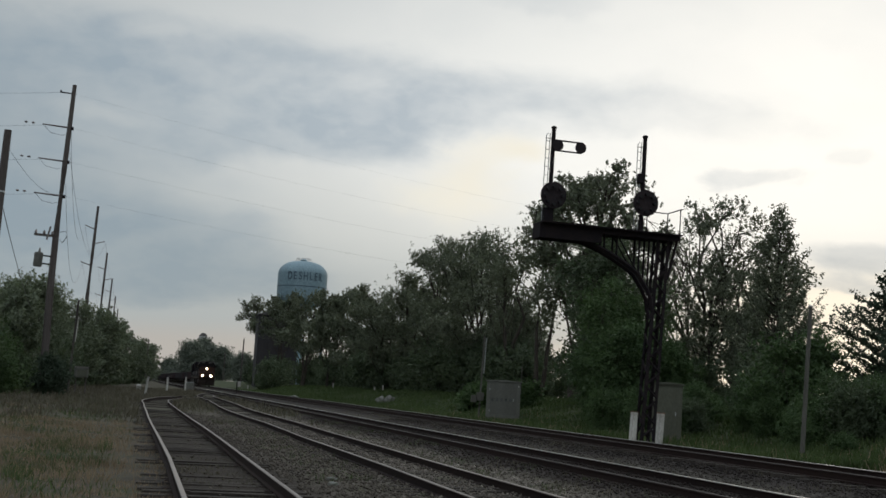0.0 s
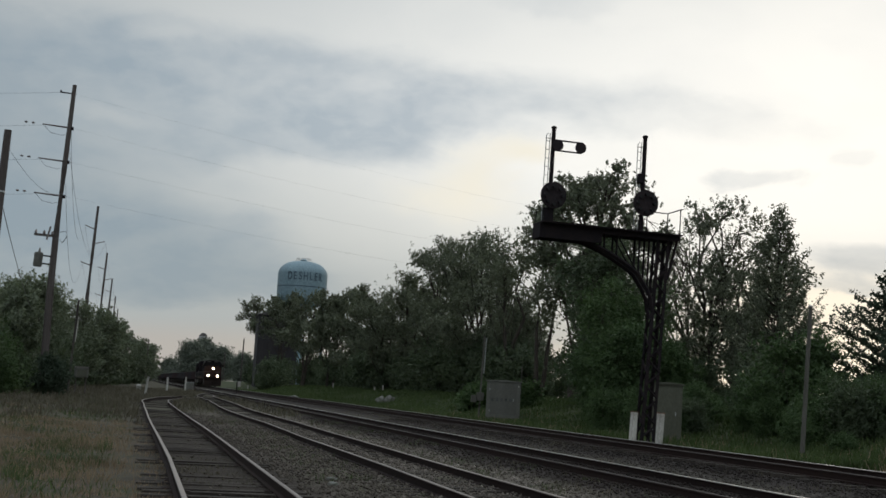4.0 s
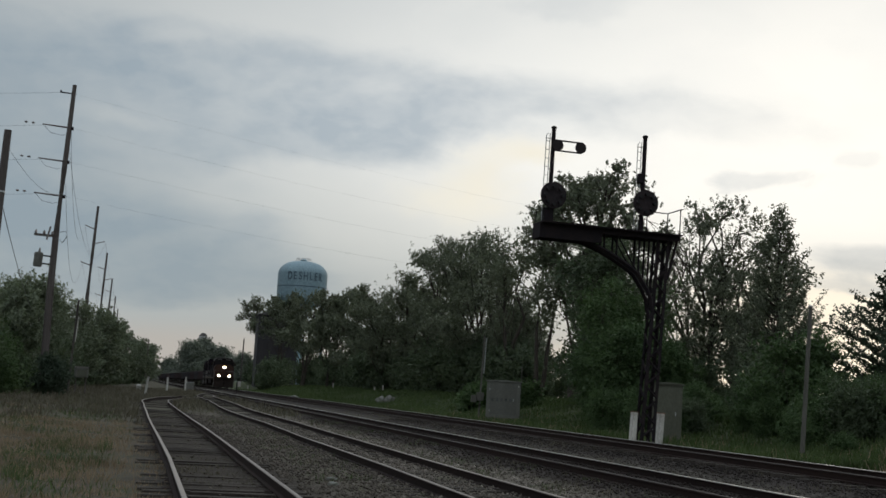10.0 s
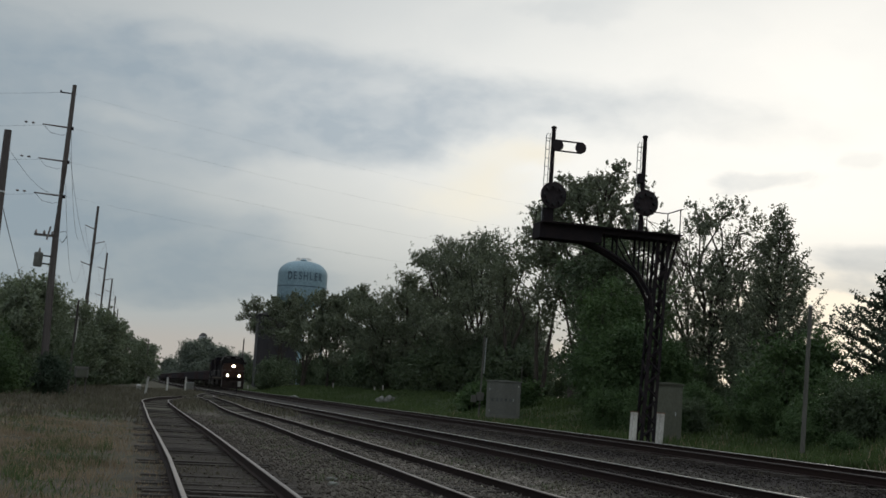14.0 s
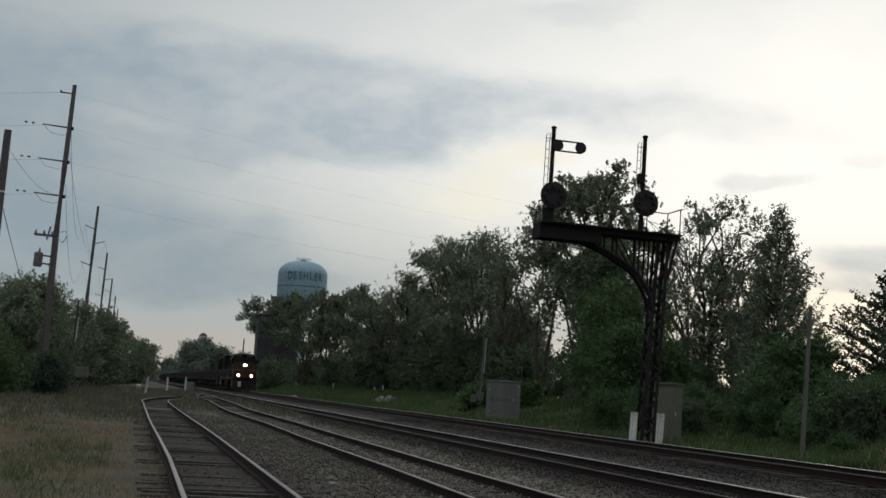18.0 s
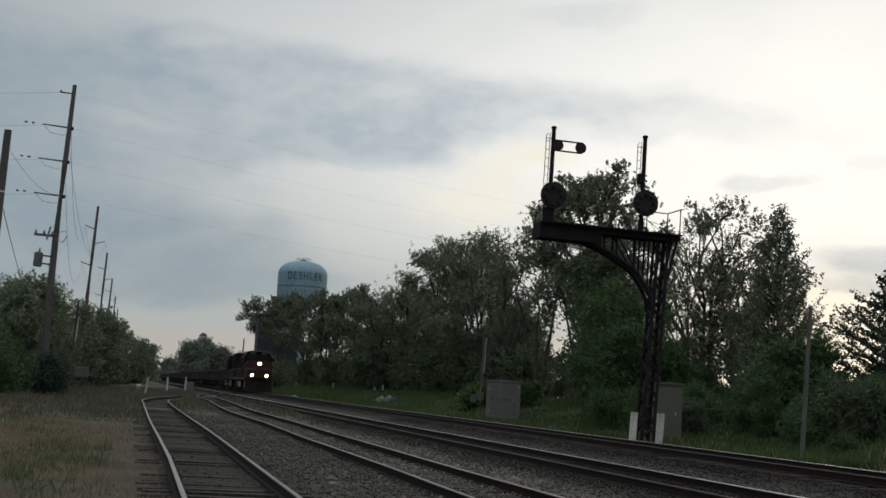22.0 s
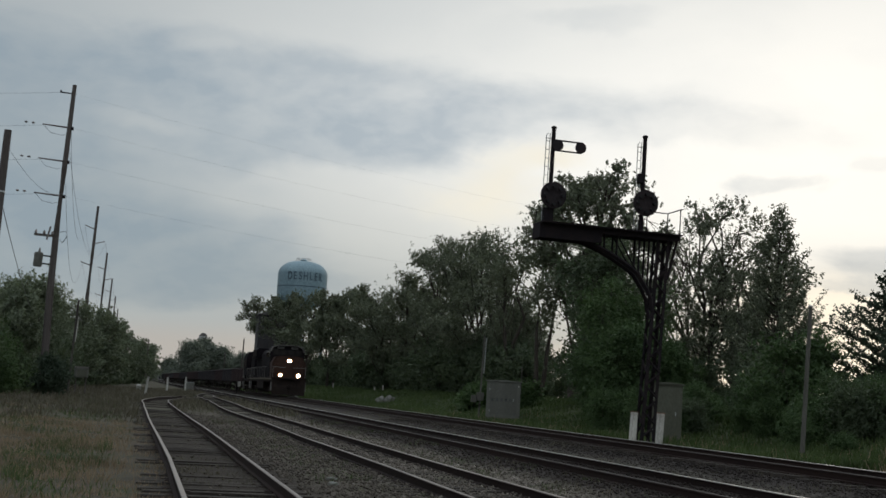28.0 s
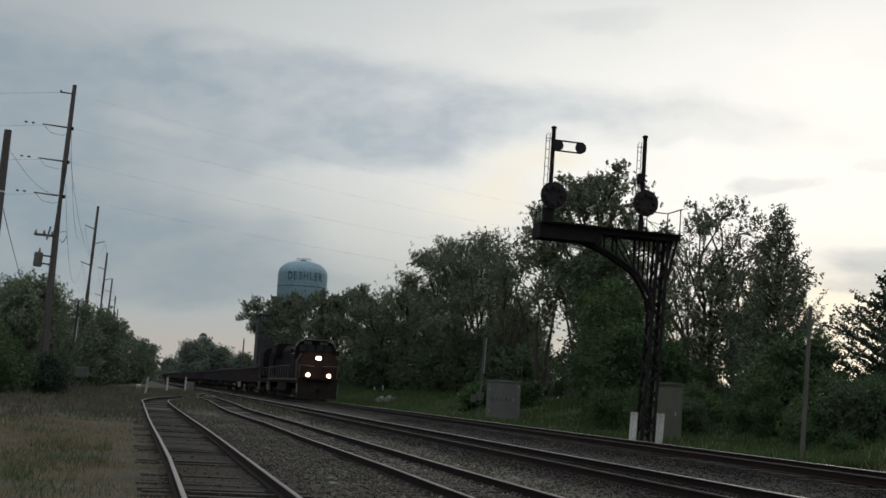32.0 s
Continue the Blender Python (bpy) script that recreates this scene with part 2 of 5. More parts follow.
         (27.2, 10.1, 1.6, 0.4, 4, 0.45), (32.8, 6.6, 3.2, 1.0, 4, 0.8), (31.5, 5.2, 4.0, 0.5, 0, 0.5), (19.0, 17.3, 3.0, 0.6, 0, 0.2), (30.8, 11.0, 1.3, 0.5, 0, 0.32)]
# thinner places in the banks
GAPS = [(1.0, 14.8, 3.2, 0.5, 2, 0.6), (-0.6, 11.2, 2.2, 0.45, 3, 0.55), (10.5, 13.3, 4.0, 0.6, 4, 0.3), (-4.5, 16.0, 5.0, 0.6, 0, 0.4)]


def cloud_mat():
    """A broken evening overcast: slate-blue banks, thin bright cloud towards the sun, cream at the horizon."""
    n = Nodes("cloud_cover")
    xyz = n.add("ShaderNodeSeparateXYZ")
    n.link(n.coords(), xyz.inputs[0])
    x = n.math("MULTIPLY", n.math("ADD", xyz.outputs[0], 41.0), 0.001)
    y = n.math("MULTIPLY", n.math("ADD", xyz.outputs[1], 23.5), 0.001)
    up = n.math("SQRT", n.math("ADD", n.math("MULTIPLY", x, x), n.math("MULTIPLY", y, y)))
    az = n.math("MULTIPLY", n.math("ARCTAN2", x, y), 57.296)
    el = n.math("MULTIPLY", n.math("ARCTAN2", n.math("MULTIPLY", xyz.outputs[2], 0.001), up), 57.296)
    flat = n.add("ShaderNodeCombineXYZ")
    n.set(flat.inputs[0], n.math("MULTIPLY", az, 0.1))
    n.set(flat.inputs[1], n.math("MULTIPLY", el, 0.19))
    p = flat.outputs[0]
    shifted = n.add("ShaderNodeMapping")
    shifted.inputs["Location"].default_value = (7.3, 2.1, 4.0)
    n.link(p, shifted.inputs["Vector"])
    q = shifted.outputs[0]
    wa = n.math("ADD", az, n.math("MULTIPLY", n.math("SUBTRACT", n.noise(p, 1.8, 7, 0.52, 0.3), 0.5), 8.0))
    we = n.math("ADD", el, n.math("MULTIPLY", n.math("SUBTRACT", n.noise(q, 1.8, 7, 0.54, 0.3), 0.5), 2.6))
    mottle = n.noise(q, 2.3, 6, 0.5, 0.3)

    def spread(a, e, ra, re, tilt, deep, a0=0.45, a1=1.3):
        c, sn = math.cos(radians(tilt)), math.sin(radians(tilt))
        da, de = n.math("SUBTRACT", wa, a), n.math("SUBTRACT", we, e)
        u = n.math("ADD", n.math("MULTIPLY", da, c / ra), n.math("MULTIPLY", de, sn / ra))
        v = n.math("SUBTRACT", n.math("MULTIPLY", de, c / re), n.math("MULTIPLY", da, sn / re))
        return n.span(n.math("SQRT", n.math("ADD", n.math("MULTIPLY", u, u), n.math("MULTIPLY", v, v))), a0, a1, deep, 0)

    dense = None
    for bank in BANKS:
        k = spread(*bank)
        dense = k if dense is None else n.math("SUBTRACT", n.math("ADD", dense, k), n.math("MULTIPLY", dense, k))
    for gap in GAPS:
        dense = n.math("MULTIPLY", dense, n.math("SUBTRACT", 1.0, spread(*gap, 0.2, 1.3)))
    # everywhere else the cover is loose and patchy
    patchy = n.span(n.noise(p, 1.3, 7, 0.58, 0.4), 0.42, 0.68, 0, 0.7)
    beyond = n.math("MAXIMUM", n.span(el, 17.5, 24), n.span(n.math("ABSOLUTE", n.math("SUBTRACT", az, 13.0)), 24, 40))
    dense = n.math("MAXIMUM", dense, n.math("MULTIPLY", patchy, beyond))
    dense = n.math("MULTIPLY", dense, n.span(mottle, 0.3, 0.7, 1.12, 0.8))
    dense = n.math("ADD", dense, n.span(mottle, 0.35, 0.7, 0.07, -0.03))
    dense = n.math("MULTIPLY", dense, n.span(n.noise(p, 7.0, 4, 0.5, 0.3), 0.3, 0.7, 1.1, 0.88))
    # light grows towards the hidden sun
    dx = n.math("MULTIPLY", n.math("SUBTRACT", x, 1.2), 0.78)
    dy = n.math("MULTIPLY", n.math("SUBTRACT", y, 1.9), 0.6)
    dist = n.math("SQRT", n.math("ADD", n.math("MULTIPLY", dx, dx), n.math("MULTIPLY", dy, dy)))
    near = n.span(dist, 0.25, 1.3, 1, 0)
    thin = n.mix(near, (0.4, 0.442, 0.46), (0.945, 0.95, 0.92))
    thick = n.mix(near, (0.272, 0.34, 0.395), (0.5, 0.565, 0.62))
    col = n.mix(dense, thin, thick)
    # thin warm places below the bank
    for warm in ((14.2, 9.4, 2.6, 2.0, 0, 0.85), (16.8, 11.2, 2.4, 0.8, 5, 0.9), (11.0, 7.4, 7.0, 2.4, 0, 0.12)):
        halo = n.math("MULTIPLY", spread(*warm, 0.0, 1.4), n.span(dense, 0.1, 0.55, 1, 0))
        col = n.mix(halo, col, (0.88, 0.84, 0.72))
    # the horizon: pinkish grey, cream towards the sun
    col = n.mix(n.span(el, 3.0, 1.5, 0, 0.75), col, n.mix(n.span(az, 14, 27), (0.45, 0.425, 0.405), (0.92, 0.85, 0.73)))
    low = n.math("MULTIPLY", n.span(az, 22, 29), n.span(el, 7.0, 4.6, 0, 0.85))
    col = n.mix(n.math("MULTIPLY", low, n.span(dense, 0.25, 0.7, 1, 0.1)), col, (0.96, 0.89, 0.76))
    e = n.add("ShaderNodeEmission")
    n.link(col, e.inputs["Color"])
    # the sky is brighter towards the zenith
    n.link(n.span(up, 0.3, 1.5, 2.7, 0.92), e.inputs["Strength"])
    tr = n.add("ShaderNodeBsdfTransparent")
    tr.inputs["Color"].default_value = (0.1, 0.1, 0.1, 1)
    add = n.add("ShaderNodeAddShader")
    n.link(e.outputs[0], add.inputs[0])
    n.link(tr.outputs[0], add.inputs[1])
    n.link(add.outputs[0], n.out.inputs["Surface"])
    n.mat.cycles.emission_sampling = "NONE"
    return n.mat


M_CLOUD = cloud_mat()


# ---- mesh helpers ----
class Shape:
    """Collects boxes, tubes and swept profiles into one mesh."""

    def __init__(self):
        self.v, self.f = [], []

    def add(self, verts, faces):
        k = len(self.v)
        self.v += [tuple(p) for p in verts]
        self.f += [tuple(i + k for i in q) for q in faces]
        return self

    def box(self, c, s, m=None, cut=0.0):
        hx, hy, hz = s[0] / 2, s[1] / 2, s[2] / 2
        if cut <= 0:
            vs = [Vector((c[0] + i * hx, c[1] + j * hy, c[2] + k * hz)) for k in (-1, 1) for j in (-1, 1) for i in (-1, 1)]
            fs = [(0, 2, 3, 1), (4, 5, 7, 6), (0, 1, 5, 4), (2, 6, 7, 3), (0, 4, 6, 2), (1, 3, 7, 5)]
        else:
            bm = bmesh.new()
            bmesh.ops.create_cube(bm, size=1)
            bmesh.ops.scale(bm, vec=s, verts=bm.verts)
            bmesh.ops.bevel(bm, geom=bm.edges[:], offset=cut, segments=2, affect="EDGES", profile=0.6)
            bmesh.ops.translate(bm, vec=c, verts=bm.verts)
            bm.verts.index_update()
            vs, fs = [v.co.copy() for v in bm.verts], [tuple(v.index for v in f.verts) for f in bm.faces]
            bm.free()
        if m is not None:
            vs = [m @ p for p in vs]
        return self.add(vs, fs)

    def tube(self, a, b, r0, r1=None, n=8, caps=True):
        a, b = Vector(a), Vector(b)
        r1 = r0 if r1 is None else r1
        q = (b - a).to_track_quat("Z", "Y")
        vs = []
        for p, r in ((a, r0), (b, r1)):
            vs += [p + q @ Vector((r * math.cos(2 * math.pi * i / n), r * math.sin(2 * math.pi * i / n), 0)) for i in range(n)]
        fs = [(i, (i + 1) % n, n + (i + 1) % n, n + i) for i in range(n)]
        if caps:
            fs += [tuple(range(n))[::-1], tuple(range(n, 2 * n))]
        return self.add(vs, fs)

    def path(self, pts, radii, n=6):
        pts = [Vector(p) for p in pts]
        vs = []
        for i, p in enumerate(pts):
            d = (pts[min(i + 1, len(pts) - 1)] - pts[max(i - 1, 0)]).normalized()
            q = d.to_track_quat("Z", "Y")
            r = radii[i] if isinstance(radii, (list, tuple)) else radii
            vs += [p + q @ Vector((r * math.cos(2 * math.pi * k / n), r * math.sin(2 * math.pi * k / n), 0)) for k in range(n)]
        fs = [(j * n + i, j * n + (i + 1) % n, (j + 1) * n + (i + 1) % n, (j + 1) * n + i) for j in range(len(pts) - 1) for i in range(n)]
        fs += [tuple(range(n))[::-1], tuple(range(len(vs) - n, len(vs)))]
        return self.add(vs, fs)

    def lathe(self, profile, c=(0, 0, 0), n=32):
        vs = [(c[0] + r * math.cos(2 * math.pi * i / n), c[1] + r * math.sin(2 * math.pi * i / n), c[2] + z) for r, z in profile for i in range(n)]
        fs = [(j * n + i, j * n + (i + 1) % n, (j + 1) * n + (i + 1) % n, (j + 1) * n + i) for j in range(len(profile) - 1) for i in range(n)]
        fs += [tuple(range(n))[::-1], tuple(range(len(vs) - n, len(vs)))]
        return self.add(vs, fs)

    def prism(self, outline, y0, y1, m=None):
        """An outline in x and z, pulled from y0 to y1."""
        n = len(outline)
        vs = [Vector((x, y, z)) for y in (y0, y1) for x, z in outline]
        if m is not None:
            vs = [m @ p for p in vs]
        fs = [(i, (i + 1) % n, n + (i + 1) % n, n + i) for i in range(n)] + [tuple(range(n))[::-1], tuple(range(n, 2 * n))]
        return self.add(vs, fs)

    def mesh(self, name, material, smooth=False):
        me = bpy.data.meshes.new(name)
        me.from_pydata(self.v, [], self.f)
        bm = bmesh.new()
        bm.from_mesh(me)
        bmesh.ops.recalc_face_normals(bm, faces=bm.faces)
        bm.to_mesh(me)
        bm.free()
        if smooth:
            me.shade_smooth()
            me.set_sharp_from_angle(angle=radians(35))
        me.materials.append(material)
        return me


def part(name, shape, material, parent, label="", smooth=False):
    """ONE mesh object under a thing or a part."""
    me = shape if isinstance(shape, bpy.types.Mesh) else shape.mesh(name, material, smooth)
    ob = new(name, me)
    ob.parent = parent
    return tagged(ob, label) if label else ob


def thing(name, label, category, at=None, group="", kind=""):
    ob = new(name)
    ob.empty_display_size = 0.3
    ob.matrix_basis = at if at is not None else Matrix()
    return tagged(ob, label, category, group, kind)


def solid(name, shape, material, label, category, at=None, group="", kind="", smooth=False):
    """A thing that is one mesh."""
    ob = new(name, shape if isinstance(shape, bpy.types.Mesh) else shape.mesh(name, material, smooth))
    ob.matrix_basis = at if at is not None else Matrix()
    return tagged(ob, label, category, group, kind)


def quads(name, co, material):
    """One mesh of many loose four-cornered pieces; co has the shape (count, 4, 3)."""
    n = len(co)
    me = bpy.data.meshes.new(name)
    me.vertices.add(4 * n)
    me.vertices.foreach_set("co", np.asarray(co, dtype=np.float32).ravel())
    me.loops.add(4 * n)
    me.loops.foreach_set("vertex_index", np.arange(4 * n, dtype=np.int32))
    me.polygons.add(n)
    me.polygons.foreach_set("loop_start", np.arange(0, 4 * n, 4, dtype=np.int32))
    me.update(calc_edges=True)
    me.materials.append(material)
    return me


def leaf_quads(rng, centres, size, flat=0.0):
    """Pointed leaf-like pieces at random angles round the centres."""
    n = len(centres)
    a = rng.normal(size=(n, 3))
    a[:, 2] *= 1 - flat
    a /= np.linalg.norm(a, axis=1, keepdims=True)
    b = np.cross(a, rng.normal(size=(n, 3)))
    b /= np.linalg.norm(b, axis=1, keepdims=True)
    s = size * rng.uniform(0.6, 1.4, (n, 1))
    w = s * rng.uniform(0.4, 0.65, (n, 1))
    return np.stack([centres - a * s * 0.5, centres + b * w * 0.5, centres + a * s * 0.5, centres - b * w * 0.5], axis=1)


# ---- the large structure: ground, cloud cover, tracks ----
TRACKS = {"spur": 1.51, "siding": 5.57, "main": 9.6, "far_main": 14.2}
RAIL_TOP = {"spur": 0.2, "siding": 0.2, "main": 0.32, "far_main": 0.54}


def ground_z(x, y=0.0):
    """The bed rises towards the far main; behind it a grassy bank climbs to the trees."""
    across = (-60, -8, -1, 3.3, 4.1, 6.9, 7.6, 8.4, 10.9, 12.4, 15.5, 17.3, 19.5, 22, 26, 30, 60, 130, 500)
    up = (0.3, 0.12, 0.0, 0.0, 0.028, 0.028, 0.04, 0.16, 0.17, 0.3, 0.36, 0.3, 0.2, 0.42, 1.25, 1.75, 1.8, 0.5, 0.0)
    z = float(np.interp(x, across, up))
    return z


def make_ground():
    xs = sorted(set([round(v, 2) for v in np.arange(-24, 44, 0.4)] + [-4800, -3000, -1800, -1000, -500, -250, -120, -60, -36, 50, 60, 90, 130, 250, 500, 1000, 1800, 3000, 4800]))
    ys = sorted(set([round(v, 2) for v in np.arange(-14, 70, 0.6)] + [round(v, 2) for v in np.arange(70, 300, 4)] + [-4800, -3000, -1500, -700, -300, -120, -50, -25, 330, 400, 500, 650, 800, 1000, 1500, 2200, 3200, 4800]))
    vs, fs = [], []
    for y in ys:
        for x in xs:
            near = -24 < x < 44 and -14 < y < 290
            bump = noise.noise(Vector((x * 0.35, y * 0.35, 0))) * 0.05 + noise.noise(Vector((x * 1.7, y * 1.7, 3))) * 0.018 if near else 0
            if -1.4 < x < 16:
                bump *= 0.45
            vs.append((x, y, ground_z(x) + bump - 0.012))
    n = len(xs)
    fs = [(j * n + i, j * n + i + 1, (j + 1) * n + i + 1, (j + 1) * n + i) for j in range(len(ys) - 1) for i in range(n - 1)]
    me = bpy.data.meshes.new("ground")
    me.from_pydata(vs, [], fs)
    me.shade_smooth()
    me.materials.append(M_GROUND)
    return tagged(new("ground", me), "gravel ballast bed between dry and green grass", "ground", kind="structure")


make_ground()


def make_clouds():
    radii = [0, 500, 1000, 1400, 1800, 2200, 2600, 3000, 3300, 3600, 3850, 4100, 4300, 4500, 4650, 4760]
    n = 72
    vs, fs = [], []
    for r in radii:
        z = 500 * (1 - (r / 4700) ** 4) - 10
        vs += [(r * math.cos(2 * math.pi * i / n), r * math.sin(2 * math.pi * i / n), z) for i in range(n)]
    fs = [(j * n + i, j * n + (i + 1) % n, (j + 1) * n + (i + 1) % n, (j + 1) * n + i) for j in range(len(radii) - 1) for i in range(n)]
    me = bpy.data.meshes.new("cloud_cover")
    me.from_pydata(vs, [], fs)
    me.shade_smooth()
    me.materials.append(M_CLOUD)
    return tagged(new("cloud_cover", me), "broken grey evening cloud drifting over the tracks", "sky", kind="structure")


clouds = make_clouds()


def track_x(kind, y):
    x = TRACKS[kind]
    if kind == "spur" and y > 76:
        x += (y - 76) ** 2 / 330
    if kind == "siding":
        f = min(1.0, max(0.0, (y - 62) / 40))
        x += 0.85 * f * f * (3 - 2 * f) + 0.1 * math.exp(-((y - 49) / 9) ** 2) + max(0.0, y - 105) ** 2 / 598
    return x


def along(kind, y0, y1):
    """Places and headings along a track."""
    straight = {"spur": 74, "siding": 34}.get(kind, 1e9)
    ys, y = [], y0
    while y < y1:
        ys.append(y)
        y += 2.0 if y >= straight - 2 else 8.0
    ys.append(y1)
    return [(track_x(kind, y), y, math.atan2(track_x(kind, y + 0.1) - track_x(kind, y - 0.1), 0.2)) for y in ys]


# half profiles in metres: across, up from the rail's foot
FOOT = [(-0.07, 0), (-0.07, 0.014), (-0.012, 0.03), (-0.012, 0.125), (-0.034, 0.135), (-0.034, 0.158), (0.034, 0.158), (0.034, 0.135), (0.012, 0.125), (0.012, 0.03), (0.07, 0.014), (0.07, 0)]
HEAD = [(-0.034, 0.158), (-0.032, 0.168), (-0.022, 0.172), (0.022, 0.172), (0.032, 0.168), (0.034, 0.158)]


def swept(kind, side, y0, y1, profile, wave):
    pts = along(kind, y0, y1)
    n = len(profile)
    s = Shape()
    vs = []
    for x, y, a in pts:
        w = wave * noise.noise(Vector((y * 0.11, side, TRACKS[kind])))
        h = wave * 0.6 * noise.noise(Vector((y * 0.13, side + 5, TRACKS[kind])))
        for u, z in profile:
            o = side * 0.752 + u + w
            vs.append((x + o * math.cos(a), y - o * math.sin(a), RAIL_TOP[kind] - 0.172 + z + h))
    fs = [(j * n + i, j * n + (i + 1) % n, (j + 1) * n + (i + 1) % n, (j + 1) * n + i) for j in range(len(pts) - 1) for i in range(n)]
    fs += [tuple(range(n))[::-1], tuple(range(len(vs) - n, len(vs)))]
    return s.add(vs, fs)


def make_track(kind, y1, label, head, wave, tie_end, near_head=None):
    t = thing("railway_track", label, "railway track", group="railway tracks", kind="structure")
    for side in (-1, 1):
        rail = part("rail", swept(kind, side, -40, y1, FOOT, wave), M_RAIL_RUST, t, smooth=True)
        # near_head darkens the left head, where no sky glints along the rail
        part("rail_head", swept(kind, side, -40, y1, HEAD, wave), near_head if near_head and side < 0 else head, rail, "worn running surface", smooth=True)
    rng = random.Random(kind)
    top = RAIL_TOP[kind] - 0.172
    meshes = []
    for k in range(5):
        s = Shape().box((0, 0, -0.07), (2.55 + rng.uniform(-0.08, 0.08), 0.2 + rng.uniform(-0.02, 0.03), 0.15), cut=0.012)
        meshes.append(s.mesh("tie", M_WOOD_TIE))
    plate = Shape().box((0, 0, 0.006), (0.3, 0.18, 0.012)).mesh("tie_plate", M_RAIL_RUST)
    y, far = -6.0, Shape()
    while y < y1 - 1:
        x = track_x(kind, y)
        a = math.degrees(math.atan2(track_x(kind, y + 0.1) - track_x(kind, y - 0.1), 0.2))
        m = pose(x + rng.uniform(-0.06, 0.06), y + rng.uniform(-0.04, 0.04), top - 0.004 - (max(0.0, 0.03 + 0.1 * noise.noise(Vector((y * 0.45, 2, 0))) + rng.uniform(-0.02, 0.03)) if kind == "spur" else rng.uniform(-0.02, 0.03)), rng.uniform(-1, 1), rng.uniform(-0.4, 0.4), -a + rng.uniform(-2.2, 2.2))
        if y < tie_end:
            ob = part("tie", meshes[rng.randrange(5)], None, t)
            ob.matrix_basis = m
            if 8 < y < 45:
                for side in (-0.752, 0.752):
                    p = part("tie_plate", plate, None, ob)
                    p.matrix_basis = pose(side, 0, 0.0)
        else:
            far.box((0, 0, -0.07), (2.55, 0.2, 0.15), m)
        y += 0.535 + rng.uniform(-0.03, 0.03)
    if far.v:
        tagged(part("far_ties", far, M_WOOD_TIE, t), kind="stuff")
    return t


make_track("spur", 112, "rusty siding track on half-buried old wooden ties", M_RAIL_HEAD, 0.075, 80)
make_track("siding", 152, "lightly used track with worn rails on ballast", M_RAIL_HEAD, 0.035, 80)
make_track("main", 860, "main line track with polished rails on raised ballast", M_RAIL_BRIGHT, 0.008, 90, M_RAIL_NO_SHEEN)
make_track("far_main", 900, "far main line track on the highest ballast", M_RAIL_BRIGHT, 0.008, 90, M_RAIL_NO_SHEEN)


# ---- signals and cabinets beyond the far main ----
def make_bracket_signal():
    at = pose(17.6, 41.4, 0.0, 0, 0.9, 0)
    t = thing("signal_bracket_post", "black iron bracket signal post with two disc signals on its arm", "railway signal", at)
    base, top = 0.28, 7.36
    w0, w1, foot = 0.25, 0.215, -0.24
    part("concrete_base", Shape().box((foot, 0, base - 0.15), (1.1, 1.1, 0.3), cut=0.03), M_CONCRETE, t, "stained concrete footing")
    corners = [(-1, -1), (1, -1), (1, 1), (-1, 1)]
    for i, j in corners:
        leg = Shape()
        a, b = Vector((i * w0 + foot, j * w0, base - 0.02)), Vector((i * w1, j * w1, top))
        for du, dv in ((0.04, 0.0), (0.0, 0.04)):
            n = 0.014
            sx, sy = (0.1, n * 2) if du else (n * 2, 0.1)
            o = Vector((-i * du, -j * dv, 0))
            vs = [p + o + Vector((u * sx / 2, v * sy / 2, 0)) for p in (a, b) for u, v in ((-1, -1), (1, -1), (1, 1), (-1, 1))]
            leg.add(vs, [(0, 1, 5, 4), (1, 2, 6, 5), (2, 3, 7, 6), (3, 0, 4, 7), (3, 2, 1, 0), (4, 5, 6, 7)])
        part("column_leg", leg, M_IRON, t)
    steps = 15
    for k in range(steps):
        z0 = base + 0.2 + (top - base - 0.3) * k / steps
        z1 = base + 0.2 + (top - base - 0.3) * (k + 1) / steps
        for q in range(4):
            (i, j), (u, v) = corners[q], corners[(q + 1) % 4]
            if k % 2:
                (i, j), (u, v) = (u, v), (i, j)
            w, o, o1 = w0 + (w1 - w0) * k / steps, foot * (1 - k / steps), foot * (1 - (k + 1) / steps)
            part("lacing_bar", Shape().tube((i * w + o, j * w, z0), (u * w + o1, v * w, z1), 0.036, n=4), M_IRON, t)
    # the arm reaches over the far main
    x0, x1 = -4.58, 0.55
    xd = -2.35
    for y in (-0.36, 0.36):
        part("arm_girder", Shape().box(((x0 + xd) / 2, y, top - 0.1), (xd - x0, 0.05, 0.46)).box(((x0 + xd) / 2, y, top - 0.32), (xd - x0, 0.13, 0.03)).box(((x0 + x1) / 2, y, top + 0.15), (x1 - x0, 0.13, 0.05)), M_IRON, t)
        part("top_chord", Shape().box(((xd + x1) / 2, y, top + 0.06), (x1 - xd, 0.05, 0.13)), M_IRON, t)
        knee = [Vector((u, y * 0.6, top + w)) for u, w in ((-0.3, -2.5), (-0.37, -2.1), (-0.54, -1.75), (-0.9, -1.25), (-1.3, -0.98), (-1.73, -0.75), (-2.2, -0.53), (-2.72, -0.34), (-3.1, -0.22))]
        part("curved_knee_brace", Shape().path(knee, 0.085, 4), M_IRON, t)
        for k in (2, 3, 5, 6):
            part("knee_strut", Shape().tube(knee[k], (knee[k].x, y * 0.6, top + 0.05), 0.04, n=4), M_IRON, t)
        part("knee_strut", Shape().tube(knee[3], (knee[5].x, y * 0.6, top + 0.05), 0.03, n=4), M_IRON, t)
        part("shoulder_brace", Shape().tube((0.2, y * 0.6, top - 1.35), (0.5, y * 0.6, top + 0.05), 0.05, n=4), M_IRON, t)
